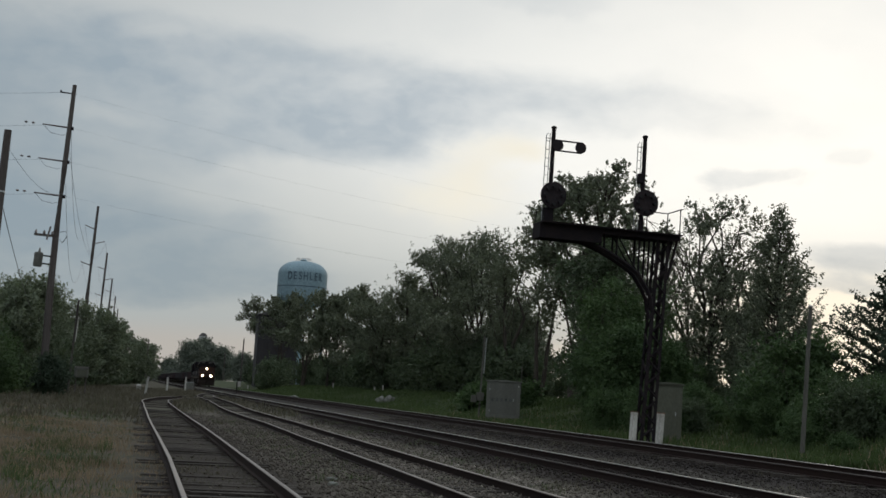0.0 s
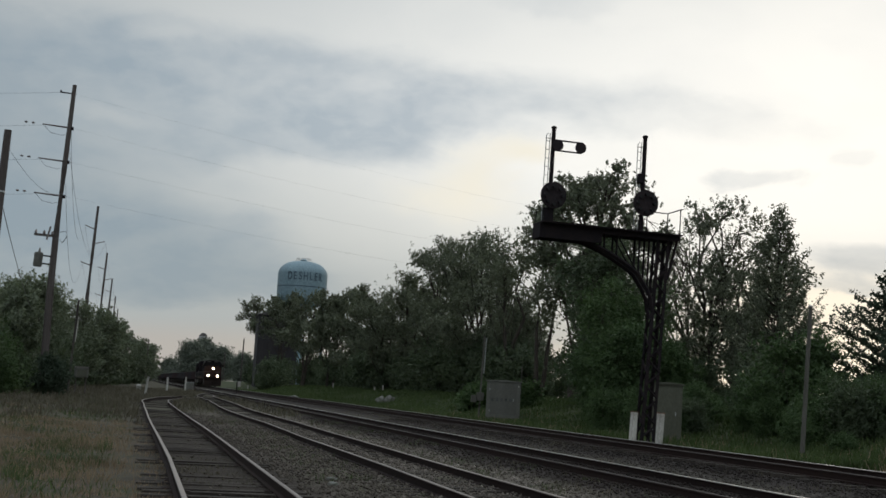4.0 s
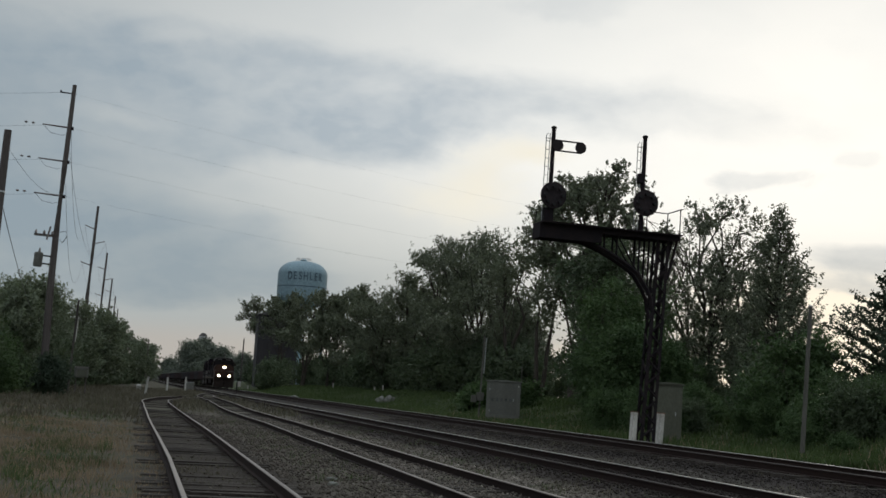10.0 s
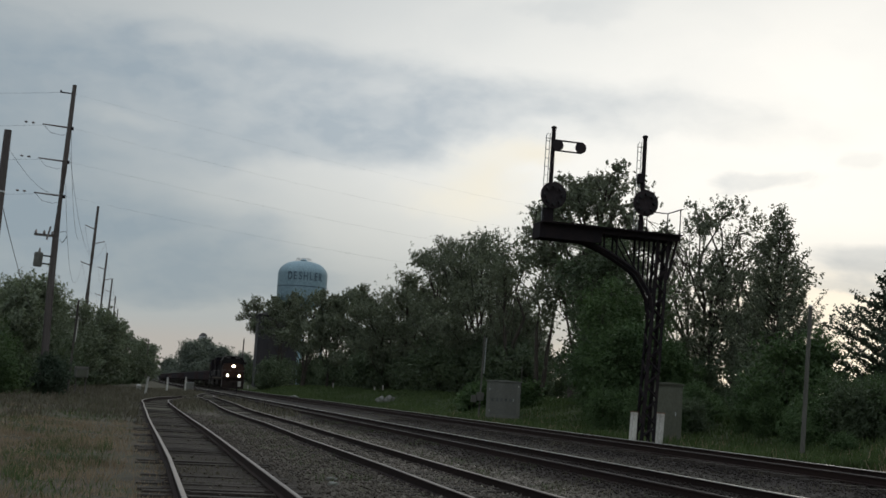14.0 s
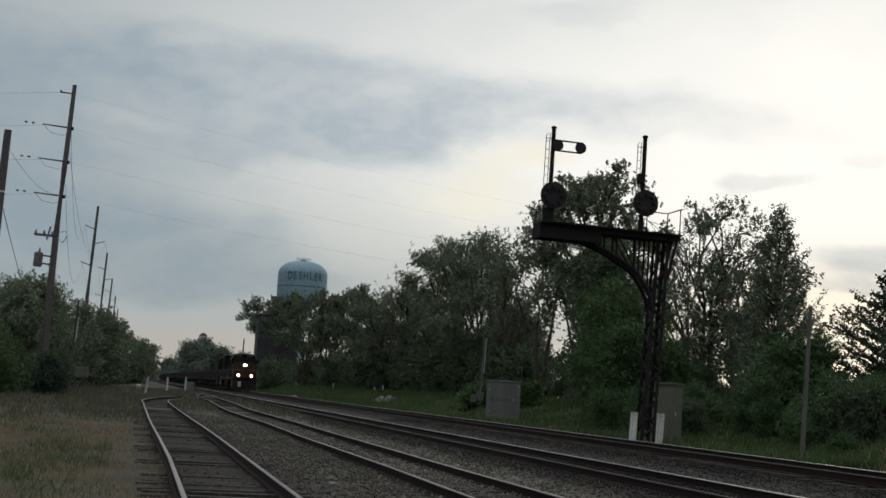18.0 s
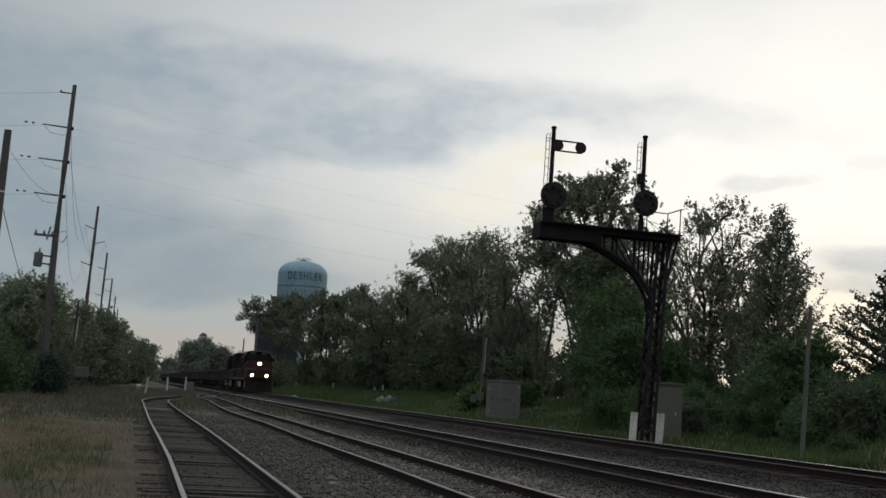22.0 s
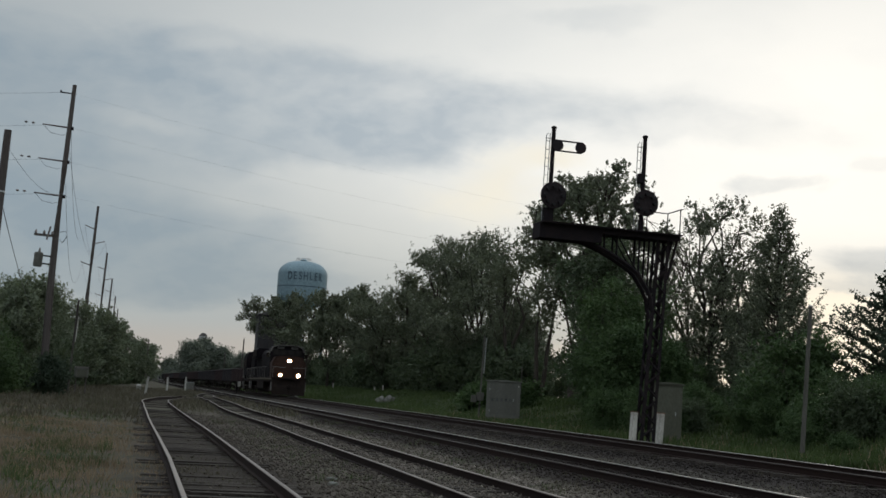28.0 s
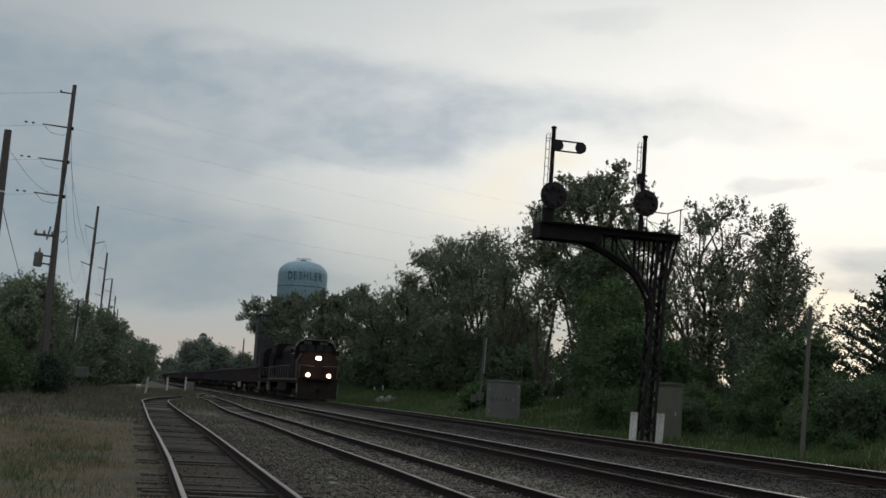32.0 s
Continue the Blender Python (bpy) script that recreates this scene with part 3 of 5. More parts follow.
    part("end_plate", Shape().box((x0 - 0.02, 0, top - 0.08), (0.04, 0.8, 0.5)), M_IRON, t)
    for k in range(9):
        x = x0 + 0.25 + k * (x1 - x0 - 0.5) / 8
        part("cross_member", Shape().box((x, 0, top + 0.07), (0.07, 0.7, 0.12)), M_IRON, t)
    for k in range(6):
        y = -0.5 + 0.2 * k
        part("deck_plank", Shape().box(((x0 + x1) / 2, y, top + 0.2), (x1 - x0, 0.17, 0.045)), M_IRON, t)
    for x, y in ((0.44, -0.55), (0.44, 0.55), (-0.35, 0.55)):
        part("railing_post", Shape().tube((x, y, top + 0.2), (x, y, top + 1.12), 0.022, n=6), M_IRON, t)
    part("railing_bar", Shape().path([(-0.6, 0.55, top + 1.1), (0.44, 0.55, top + 1.1), (0.44, -0.55, top + 1.1)], 0.022), M_IRON, t)
    for x in np.arange(x0 + 0.1, -0.6, 1.1):
        part("railing_post", Shape().tube((x, 0.55, top + 0.2), (x, 0.55, top + 0.75), 0.013, n=5), M_IRON, t)
    for x, hgt, disc_z, low in ((-4.2, 3.35, 0.98, True), (-0.8, 3.42, 1.06, False)):
        z = top + 0.2
        mast = part("signal_mast", Shape().tube((x, 0, z), (x, 0, z + hgt), 0.085, 0.075, 10).lathe([(0.1, 0), (0.1, 0.06), (0.02, 0.1)], (x, 0, z + hgt), 10).lathe([(0.19, 0), (0.19, 0.05), (0.09, 0.12)], (x, 0, z), 12), M_IRON, t)
        for s in (-0.11, -0.24):
            part("ladder_rail", Shape().path([(x + s, 0.05, z), (x + s, 0.05, z + hgt - 0.25), (x + s + (0.06 if s < -0.2 else 0), 0.05, z + hgt - 0.17)], 0.016, 5), M_GALV, mast)
        k = z + 0.2
        while k < z + hgt - 0.3:
            part("ladder_rung", Shape().tube((x - 0.24, 0.05, k), (x - 0.11, 0.05, k), 0.013, n=5), M_GALV, mast)
            k += 0.3
        for k in (0.45, hgt - 0.35):
            part("ladder_bracket", Shape().tube((x - 0.27, 0.05, z + k), (x, 0, z + k), 0.012, n=5), M_IRON, mast)
        disc = part("signal_disc", Shape().tube((x + 0.06, -0.22, z + disc_z), (x + 0.06, -0.19, z + disc_z), 0.465, n=40).tube((x + 0.06, -0.19, z + disc_z), (x + 0.06, 0.1, z + disc_z), 0.3, 0.22, 20), M_DISC, t, "round flat black signal background", True)
        for q in range(8):
            a = q * math.pi / 4
            cx, cz = x + 0.06 + 0.31 * math.cos(a), z + disc_z + 0.31 * math.sin(a)
            part("lamp_hood", Shape().tube((cx, -0.22, cz), (cx, -0.34, cz - 0.01), 0.062, 0.066, 12), M_DISC, disc)
            part("lens", Shape().tube((cx, -0.34, cz - 0.01), (cx, -0.345, cz - 0.01), 0.055, n=12), M_LENS, disc)
        part("disc_bracket", Shape().box((x + 0.03, -0.08, z + disc_z), (0.09, 0.26, 0.3)), M_IRON, t)
        if low:
            part("relay_box", Shape().box((x - 0.05, 0, z + 0.3), (0.34, 0.3, 0.5), cut=0.02), M_IRON, t)
            arm = part("marker_arm", Shape().box((x + 0.5, -0.1, z + 2.93), (1.05, 0.04, 0.05)).box((x + 0.5, -0.1, z + 2.57), (1.05, 0.04, 0.05)), M_IRON, t, "thin horizontal double arm")
            for dx in (0.13, 0.97):
                lamp = part("marker_disc", Shape().tube((x + dx, -0.16, z + 2.75), (x + dx, -0.12, z + 2.75), 0.2, n=28).tube((x + dx, -0.12, z + 2.75), (x + dx, 0.06, z + 2.75), 0.12, n=16), M_DISC, arm, smooth=True)
        else:
            part("junction_box", Shape().box((x - 0.1, 0, z + 1.95), (0.2, 0.2, 0.34), cut=0.02), M_IRON, t)
    return t


make_bracket_signal()


def make_guard_post(x, y, lean, h=1.08):
    t = thing("guard_post", "weathered white square post with a rusty cap beside the track", "post", pose(x, y, ground_z(x) - 0.05, 0, lean, 20), "guard posts")
    part("shaft", Shape().box((0, 0, h / 2), (0.165, 0.2, h), cut=0.015), M_WHITE, t)
    part("cap", Shape().box((0, 0, h + 0.012), (0.19, 0.225, 0.03), cut=0.008), M_RUST, t, "rusty flat cap")


make_guard_post(16.75, 41.0, 2.5)
make_guard_post(16.75, 38.75, 2.5, 1.1)


def make_cabinet(name, label, at, w, d, h, material, bars):
    t = thing(name, label, "cabinet", at)
    part("plinth", Shape().box((0, 0, 0.03), (w + 0.1, d + 0.1, 0.2), cut=0.02), M_GREY_POST, t)
    body = part("body", Shape().box((0, 0, 0.1 + h / 2), (w, d, h), cut=0.015), material, t)
    part("roof", Shape().prism([(-w / 2 - 0.06, 0), (w / 2 + 0.06, 0), (w / 2 + 0.06, 0.04), (0, 0.1), (-w / 2 - 0.06, 0.04)], -d / 2 - 0.06, d / 2 + 0.06, pose(0, 0, 0.1 + h)), material, t)
    door = part("door", Shape().box((0, -d / 2 - 0.012, 0.15 + h / 2), (w * 0.8, 0.02, h * 0.86), cut=0.006), material, t)
    part("handle", Shape().box((w * 0.3, -d / 2 - 0.04, 0.1 + h * 0.5), (0.03, 0.04, 0.16)), M_GALV, door)
    for k in (0.2, 0.8):
        part("hinge", Shape().tube((-w * 0.4, -d / 2 - 0.03, h * k), (-w * 0.4, -d / 2 - 0.03, h * k + 0.14), 0.015), M_GALV, door)
    if bars:
        for k in range(5):
            part("lettering_bar", Shape().box((-w * 0.32 + k * 0.26, -d / 2 - 0.025, 0.1 + h * 0.5), (0.13, 0.005, 0.17)), M_MARK, door)
    return t


bungalow = make_cabinet("signal_bungalow", "silver-grey metal signal cabinet with a row of dark marks", pose(21.1, 71.5, ground_z(21.1) - 0.03, 0, 0, -16), 1.95, 1.5, 2.08, M_CABINET, True)
part("vent_lamp", Shape().tube((0.86, -0.8, 1.93), (0.86, -0.84, 1.93), 0.035, n=10), M_WHITE, bungalow)
make_cabinet("relay_cabinet", "tall dull green-grey relay cabinet behind the signal post", pose(19.25, 44.0, ground_z(19.25) - 0.03, 0, 0, -22), 1.15, 0.8, 2.12, M_CABINET_GREEN, False)


def make_antenna(x, y, h, label):
    t = thing("antenna_pole", label, "pole", pose(x, y, ground_z(x) - 0.05, 0, 1.5, 0))
    part("shaft", Shape().tube((0, 0, 0), (0, 0, h), 0.06, 0.045, 8), M_GREY_POST, t)
    part("whip", Shape().tube((0.12, 0, h * 0.55), (0.12, 0, h * 0.97), 0.03, n=6), M_GALV, t)
    part("bracket", Shape().box((0.06, 0, h * 0.6), (0.16, 0.05, 0.06)).box((0.06, 0, h * 0.85), (0.16, 0.05, 0.06)), M_GALV, t)
    part("case", Shape().box((-0.05, -0.15, 1.35), (0.4, 0.25, 0.5), cut=0.02), M_GREY_POST, t)
    part("case", Shape().box((-0.42, -0.12, 1.2), (0.3, 0.25, 0.42), cut=0.02), M_GREY_POST, t)


part("whip", Shape().tube((1.0, -0.4, 1.5), (1.0, -0.4, 3.1), 0.022, n=6), M_GREY_POST, bungalow, "thin upright rod")
make_antenna(20.25, 73.6, 5.0, "thin grey antenna pole with small boxes beside the bungalow")


def make_far_post(x, y, h):
    t = thing("utility_post", "slim weathered grey post standing in the brush", "post", pose(x, y, ground_z(x) - 0.05, 0, 2.2, 0))
    part("shaft", Shape().tube((0, 0, 0), (0, 0, h), 0.075, 0.062, 10), M_GREY_POST, t)
    part("top_cap", Shape().lathe([(0.085, 0), (0.085, 0.03), (0.01, 0.06)], (0, 0, h), 10), M_GALV, t)


make_far_post(20.5, 36.3, 4.75)


# ---- the power line on the near side ----
POLE_X, POLE_TOP = -3.5, 14.25
POLE_Y = (93.0, 160.0, 221.0, 280.0, 342.0, 405.0)
LINE_X, BIG = -5.6, 1.6


def make_power_pole(y, detailed):
    lean = 1.9
    t = thing("utility_pole", "tall brown wooden power pole with side arms", "utility pole", pose(LINE_X - 0.74, y, -0.9, 0, lean, 0) @ Matrix.Scale(BIG, 4), "power line poles")
    part("shaft", Shape().path([(0.26, 0, 0), (0.15, 0, 2.5), (0.05, 0, 5), (0, 0, 7.5), (0, 0, 10.5), (0, 0, POLE_TOP + 0.1)], [0.175, 0.165, 0.152, 0.138, 0.118, 0.09], 12), M_POLE, t, smooth=True)
    if detailed:
        for z in (12.4, 10.87, 9.32):
            part("side_arm", Shape().tube((0.1, 0, z), (-1.15, 0, z + 0.02), 0.045, 0.03, 8), M_INSULATOR, t, "grey horizontal post insulator")
            for k in (-1.85, -1.55):
                part("insulator", Shape().lathe([(0.03, 0), (0.07, 0.02), (0.07, 0.06), (0.03, 0.09)], (k, 0, z - 0.02), 8), M_INSULATOR, t)
            part("clamp", Shape().box((0.14, -0.05, z - 0.03), (0.1, 0.1, 0.14)), M_IRON, t)
            part("jumper_wire", Shape().path([(-1.1, 0, z), (-0.8, 0.2, z - 0.28), (-0.3, 0.25, z - 0.34), (-0.1, 0, z - 0.3)], 0.008, 4), M_WIRE, t)
        part("top_pin", Shape().box((-0.3, 0, 13.95), (0.5, 0.05, 0.05)).lathe([(0.03, 0), (0.05, 0.04), (0.02, 0.1)], (-0.55, 0, 13.95), 8), M_IRON, t)
        part("crossarm", Shape().box((-0.42, -0.05, 7.5), (1.0, 0.09, 0.1)), M_POLE, t)
        for x in (-0.95, -0.6, -0.25):
            part("insulator", Shape().lathe([(0.03, 0), (0.07, 0.05), (0.05, 0.12), (0.02, 0.18)], (x + 0.1, -0.05, 7.54), 8), M_INSULATOR, t)
        part("cutout", Shape().tube((-0.35, -0.2, 7.3), (-0.25, -0.2, 7.9), 0.04, n=8), M_INSULATOR, t)
        part("wire_loop", Shape().path([(0.15, 0, 7.7), (0.4, 0, 7.8), (0.45, 0, 7.5), (0.3, 0, 7.25), (0.15, 0, 7.4)], 0.015, 5), M_IRON, t)
        tr = part("transformer", Shape().lathe([(0.16, 0), (0.19, 0.03), (0.19, 0.58), (0.16, 0.63)], (-0.62, 0, 6.1), 20), M_CABINET, t, "grey round transformer can")
        part("bushing", Shape().lathe([(0.03, 0), (0.055, 0.04), (0.04, 0.16), (0.015, 0.22)], (-0.6, 0, 6.72), 8), M_INSULATOR, tr)
        part("transformer_bracket", Shape().box((-0.3, 0, 6.25), (0.45, 0.06, 0.06)).box((-0.3, 0, 6.6), (0.45, 0.06, 0.06)).box((-0.1, 0, 6.425), (0.05, 0.05, 0.37)), M_IRON, t)
        part("ground_conduit", Shape().path([(0.42, -0.08, 0), (0.28, -0.08, 2.5), (0.18, -0.08, 5), (0.12, -0.08, 7.0)], 0.025, 6), M_POLE, t)
    else:
        for z, s in ((12.7, -1), (11.6, 1), (9.9, -1)):
            part("side_arm", Shape().tube((0, 0, z - 0.15), (s * 0.8, 0, z + 0.1), 0.05, 0.035, 6), M_INSULATOR, t)
    return t


for k, y in enumerate(POLE_Y):
    make_power_pole(y, k == 0)
stub = thing("stub_pole", "short thick wooden pole with guy wires", "utility pole", pose(-5.84, 53.0, -0.1, 0, 1.3, 0))
part("shaft", Shape().path([(0, 0, 0), (0, 0, 6), (0, 0, 11.25)], [0.2, 0.175, 0.145], 12), M_POLE, stub, smooth=True)
part("guy_clamp", Shape().lathe([(0.17, 0), (0.18, 0.03), (0.17, 0.08)], (0, 0, 8.7), 10), M_GALV, stub)


def make_wire(name, a, b, sag, label, r=0.014):
    pts = [Vector(a).lerp(Vector(b), k / 14) - Vector((0, 0, 4 * sag * (k / 14) * (1 - k / 14))) for k in range(15)]
    solid(name, Shape().path(pts, r, 4), M_WIRE, label, "wire", group="overhead wires")


HEIGHTS = [12.4 * BIG - 0.9, 10.87 * BIG - 0.9, 9.32 * BIG - 0.9, 13.95 * BIG - 0.9]
for k, z in enumerate(HEIGHTS):
    tip = LINE_X - (1.85 if k < 3 else 0.85)
    make_wire("power_wire", (-62.0, 106.0, z + 0.3), (tip, POLE_Y[0], z), 1.2, "thin power wire leading to a tall wooden pole", 0.007)
    make_wire("branch_wire", (LINE_X, POLE_Y[0], z), (62.0, 132.0, z - 0.4), 1.0, "thin power wire crossing high over the tracks", 0.003)
for k in range(len(POLE_Y) - 1):
    for z, s in ((12.7, -1), (11.6, 1), (9.9, -1)):
        drop = 1.4 if k else 4.5
        make_wire("line_wire", (LINE_X + s * 1.28 * (k > 0), POLE_Y[k], z * BIG - 0.9), (LINE_X + s * 1.28, POLE_Y[k + 1], z * BIG - 0.9), drop, "thin power wire sagging between wooden poles", 0.012)
make_wire("guy_wire", (-5.75, 53.0, 8.8), (-7.2, 93.0, 6.0), 0.3, "steel guy wire running down into the brush", 0.018)
make_wire("guy_wire", (-5.75, 53.0, 10.8), (-5.7, POLE_Y[0], 14.2), 0.8, "steel guy wire between two poles", 0.01)


# ---- the train: it runs towards the camera on the far main, front at local y = 0 ----
def wheelset(parent, y, r, wheels):
    axle = part("wheelset", Shape().tube((-0.95, 0, 0), (0.95, 0, 0), 0.08, n=10), M_LOCO_STEEL, parent)
    axle.matrix_basis = pose(0, y, r)
    for s in (-0.75, 0.75):
        w = Shape()
        w.tube((s - 0.07, 0, 0), (s + 0.06, 0, 0), r, n=24)
        k = 0.03 if s < 0 else -0.03
        w.tube((s + k - 0.015, 0, 0), (s + k + 0.015, 0, 0), r + 0.025, n=24)
        for q in range(4):
            a = q * math.pi / 2
            w.box((s + (0.075 if s > 0 else -0.075), 0.5 * r * math.cos(a), 0.5 * r * math.sin(a)), (0.012, 0.1, 0.1))
        part("wheel", w, M_WHEEL, axle)
    wheels.append((axle, r))


def truck(parent, y0, axles, r, wheels):
    """A truck's frame on its wheelsets."""
    half = axles[-1] / 2 + 0.5
    for s in (-1.05, 1.05):
        f = Shape().prism([(-half, r + 0.02), (-half + 0.3, r + 0.24), (half - 0.3, r + 0.24), (half, r + 0.02), (half - 0.2, r - 0.12), (-half + 0.2, r - 0.12)], s - 0.09, s + 0.09, pose(0, y0 + axles[-1] / 2, 0, 0, 0, 90))
        fr = part("truck_side", f, M_LOCO_STEEL, parent)
        for a in axles:
            part("journal_box", Shape().box((s * 1.09, y0 + a, r), (0.16, 0.3, 0.3), cut=0.03), M_LOCO_STEEL, fr)
    part("truck_bolster", Shape().box((0, y0 + axles[-1] / 2, r + 0.12), (2.0, 0.5, 0.28)), M_LOCO_STEEL, parent)
    for a in axles:
        wheelset(parent, y0 + a, r, wheels)


def make_locomotive(wheels):
    t = thing("locomotive", "dark blue diesel locomotive with headlights burning", "locomotive", group="train")
    length, deck, r = 22.0, 1.55, 0.52
    t.scale = (1.06, 1.06, 1.06)
    part("underframe", Shape().box((0, length / 2, 1.38), (2.9, length - 1.2, 0.32), cut=0.03), M_LOCO_STEEL, t)
    part("walkway", Shape().box((0, length / 2, deck + 0.02), (3.05, length - 0.9, 0.05)), M_LOCO_STEEL, t)
    part("side_sill", Shape().box((-1.53, length / 2, deck - 0.06), (0.03, length - 1.0, 0.14)).box((1.53, length / 2, deck - 0.06), (0.03, length - 1.0, 0.14)), M_LOCO_TRIM, t, "dull yellow sill stripe")
    # wide nose and cab
    nose = [(-1.48, deck), (1.48, deck), (1.48, 2.9), (1.2, 3.42), (0.75, 3.52), (-0.75, 3.52), (-1.2, 3.42), (-1.48, 2.9)]
    part("nose", Shape().prism(nose, 1.05, 2.75), M_LOCO_NOSE_GLOW, t, "blunt grimy dark nose with painted warm lamp glow", True)
    part("nose_face", Shape().prism([(x * 0.86, deck + (z - deck) * 0.95) for x, z in nose], 0.86, 1.06), M_LOCO_NOSE_GLOW, t)
    part("nose_door", Shape().box((0.62, 0.845, 2.35), (0.62, 0.05, 1.5), cut=0.02), M_LOCO_NOSE_GLOW, t)
    cab = [(-1.53, deck), (1.53, deck), (1.53, 3.95), (1.32, 4.35), (0.8, 4.52), (-0.8, 4.52), (-1.32, 4.35), (-1.53, 3.95)]
    c = part("cab", Shape().prism(cab, 2.7, 5.1), M_LOCO, t, "dark blue wide cab", True)
    # pale strip that paints the highlight along the roof line
    part("cab_roof_edge", Shape().prism([(x * 1.02, z + 0.03) for x, z in cab[2:]] + [(x * 0.96, z - 0.05) for x, z in cab[2:]][::-1], 2.45, 2.75), M_STEP_WHITE, t, "cab roof edge painted pale as a highlight")
    for x in (-0.98, -0.34, 0.34, 0.98):
        w = 0.56 if abs(x) > 0.5 else 0.52
        part("windshield", Shape().box((x, 2.69, 3.86), (w, 0.03, 0.5), cut=0.01), M_GLASS, c, "dark windshield pane")
    for s in (-1, 1):
        for y in (3.3, 4.35):
            part("side_window", Shape().box((s * 1.535, y, 3.65), (0.02, 0.75, 0.55), cut=0.008), M_GLASS, c)
        part("mirror", Shape().box((s * 1.72, 3.0, 3.6), (0.28, 0.04, 0.36), cut=0.01), M_LOCO_STEEL, c)
        part("number_board", Shape().box((s * 0.62, 2.66, 4.28), (0.6, 0.05, 0.2), cut=0.01), M_STEP_WHITE, c, "pale number board with plain bars")
        part("number_bar", Shape().box((s * 0.62, 2.63, 4.28), (0.4, 0.012, 0.1)), M_MARK, c)
    # long hood
    hood = [(-0.95, deck), (0.95, deck), (0.95, 3.85), (0.62, 4.3), (-0.62, 4.3), (-0.95, 3.85)]
    h = part("engine_hood", Shape().prism(hood, 5.1, 20.6), M_LOCO, t, "long dark blue engine hood", True)
    for k in range(9):
        for s in (-1, 1):
            part("hood_door", Shape().box((s * 0.965, 7.0 + k * 1.05, 2.7), (0.03, 0.96, 1.9), cut=0.008), M_LOCO, h)
    part("radiator", Shape().prism([(-1.45, 3.55), (1.45, 3.55), (1.45, 4.35), (1.25, 4.5), (-1.25, 4.5), (-1.45, 4.35)], 16.4, 20.4), M_LOCO, t, "flared radiator wings")
    for k in range(7):
        for s in (-1.46, 1.46):
            part("radiator_grille", Shape().box((s, 16.8 + k * 0.52, 3.95), (0.02, 0.42, 0.5)), M_LOCO_STEEL, h)
    part("dynamic_brake_box", Shape().box((0, 6.4, 4.25), (2.3, 2.0, 0.5), cut=0.08), M_LOCO, t)
    part("exhaust_stack", Shape().box((0, 12.6, 4.4), (0.7, 1.1, 0.3), cut=0.04), M_LOCO_STEEL, t)
    part("horn", Shape().tube((0.3, 10.2, 4.35), (0.3, 9.75, 4.5), 0.04, 0.1, 10).tube((0.1, 10.2, 4.35), (0.1, 9.75, 4.5), 0.04, 0.1, 10), M_LOCO_STEEL, t)
    part("fuel_tank", Shape().prism([(-1.45, 1.25), (1.45, 1.25), (1.45, 0.6), (1.1, 0.3), (-1.1, 0.3), (-1.45, 0.6)], 8.0, 14.0), M_LOCO_STEEL, t)
    # pilot, plough, steps, couplers, rails
    for y, s in ((0.55, 1), (length - 0.55, -1)):
        part("pilot", Shape().box((0, y, 1.2), (2.95, 0.12, 0.85), cut=0.02), M_LOCO_STEEL, t)
        part("anticlimber", Shape().box((0, y - 0.16 * s, deck + 0.02), (2.0, 0.3, 0.18), cut=0.03), M_LOCO_STEEL, t)
        part("coupler", Shape().box((0, y - 0.35 * s, 0.86), (0.22, 0.7, 0.24), cut=0.03).box((0, y - 0.62 * s, 0.86), (0.36, 0.28, 0.34), cut=0.05), M_LOCO_STEEL, t)
        for x in (-1.42, 1.42):
            part("step_well", Shape().box((x, y + 0.25 * s, 0.85), (0.2, 0.55, 0.75), cut=0.02), M_STEP_WHITE, t, "pale painted step well")
            part("corner_post", Shape().tube((x, y, deck), (x, y, deck + 1.05), 0.022, n=6), M_STEP_WHITE, t)
        part("end_railing", Shape().path([(-1.42, y, deck + 1.0), (-0.3, y, deck + 0.95)], 0.02, 5).path([(1.42, y, deck + 1.0), (0.3, y, deck + 0.95)], 0.02, 5), M_STEP_WHITE, t)
    part("plough", Shape().add([(-1.45, 0.5, 0.95), (0, 0.15, 0.95), (1.45, 0.5, 0.95), (-1.45, 0.5, 0.12), (0, 0.05, 0.12), (1.45, 0.5, 0.12), (-1.45, 0.6, 0.95), (1.45, 0.6, 0.95), (-1.45, 0.6, 0.12), (1.45, 0.6, 0.12)],
         [(0, 1, 4, 3), (1, 2, 5, 4), (0, 6, 7, 2, 1), (3, 4, 5, 9, 8), (6, 8, 9, 7), (0, 3, 8, 6), (2, 7, 9, 5)]), M_LOCO_STEEL, t, "black snow plough")
    for s in (-1, 1):
        rail = Shape().path([(s * 1.48, 5.2, deck + 1.02), (s * 1.48, 20.8, deck + 1.02)], 0.02, 5)
        part("handrail", rail, M_STEP_WHITE, t)
        for k in range(10):
            part("stanchion", Shape().tube((s * 1.48, 5.3 + k * 1.7, deck), (s * 1.48, 5.3 + k * 1.7, deck + 1.02), 0.016, n=5), M_STEP_WHITE, t)
    truck(t, 2.2, (0, 1.9, 3.8), r, wheels)
    truck(t, 15.6, (0, 1.9, 3.8), r, wheels)
    # lamps: a pair in the nose, one low on each side
    case = part("headlight", Shape().box((0, 0.87, 3.12), (0.62, 0.12, 0.34), cut=0.03), M_LOCO_STEEL, t, "twin-lamp headlight")
    for x in (-0.07, 0.07):
        part("glare_ring", Shape().tube((x, 0.812, 3.12), (x, 0.8, 3.12), 0.165, n=20), M_LAMP_GLARE, case, "amber glowing ring imitating glare round the lamp")
        part("lamp", Shape().tube((x, 0.805, 3.12), (x, 0.79, 3.12), 0.12, n=20), M_HEADLIGHT, case)
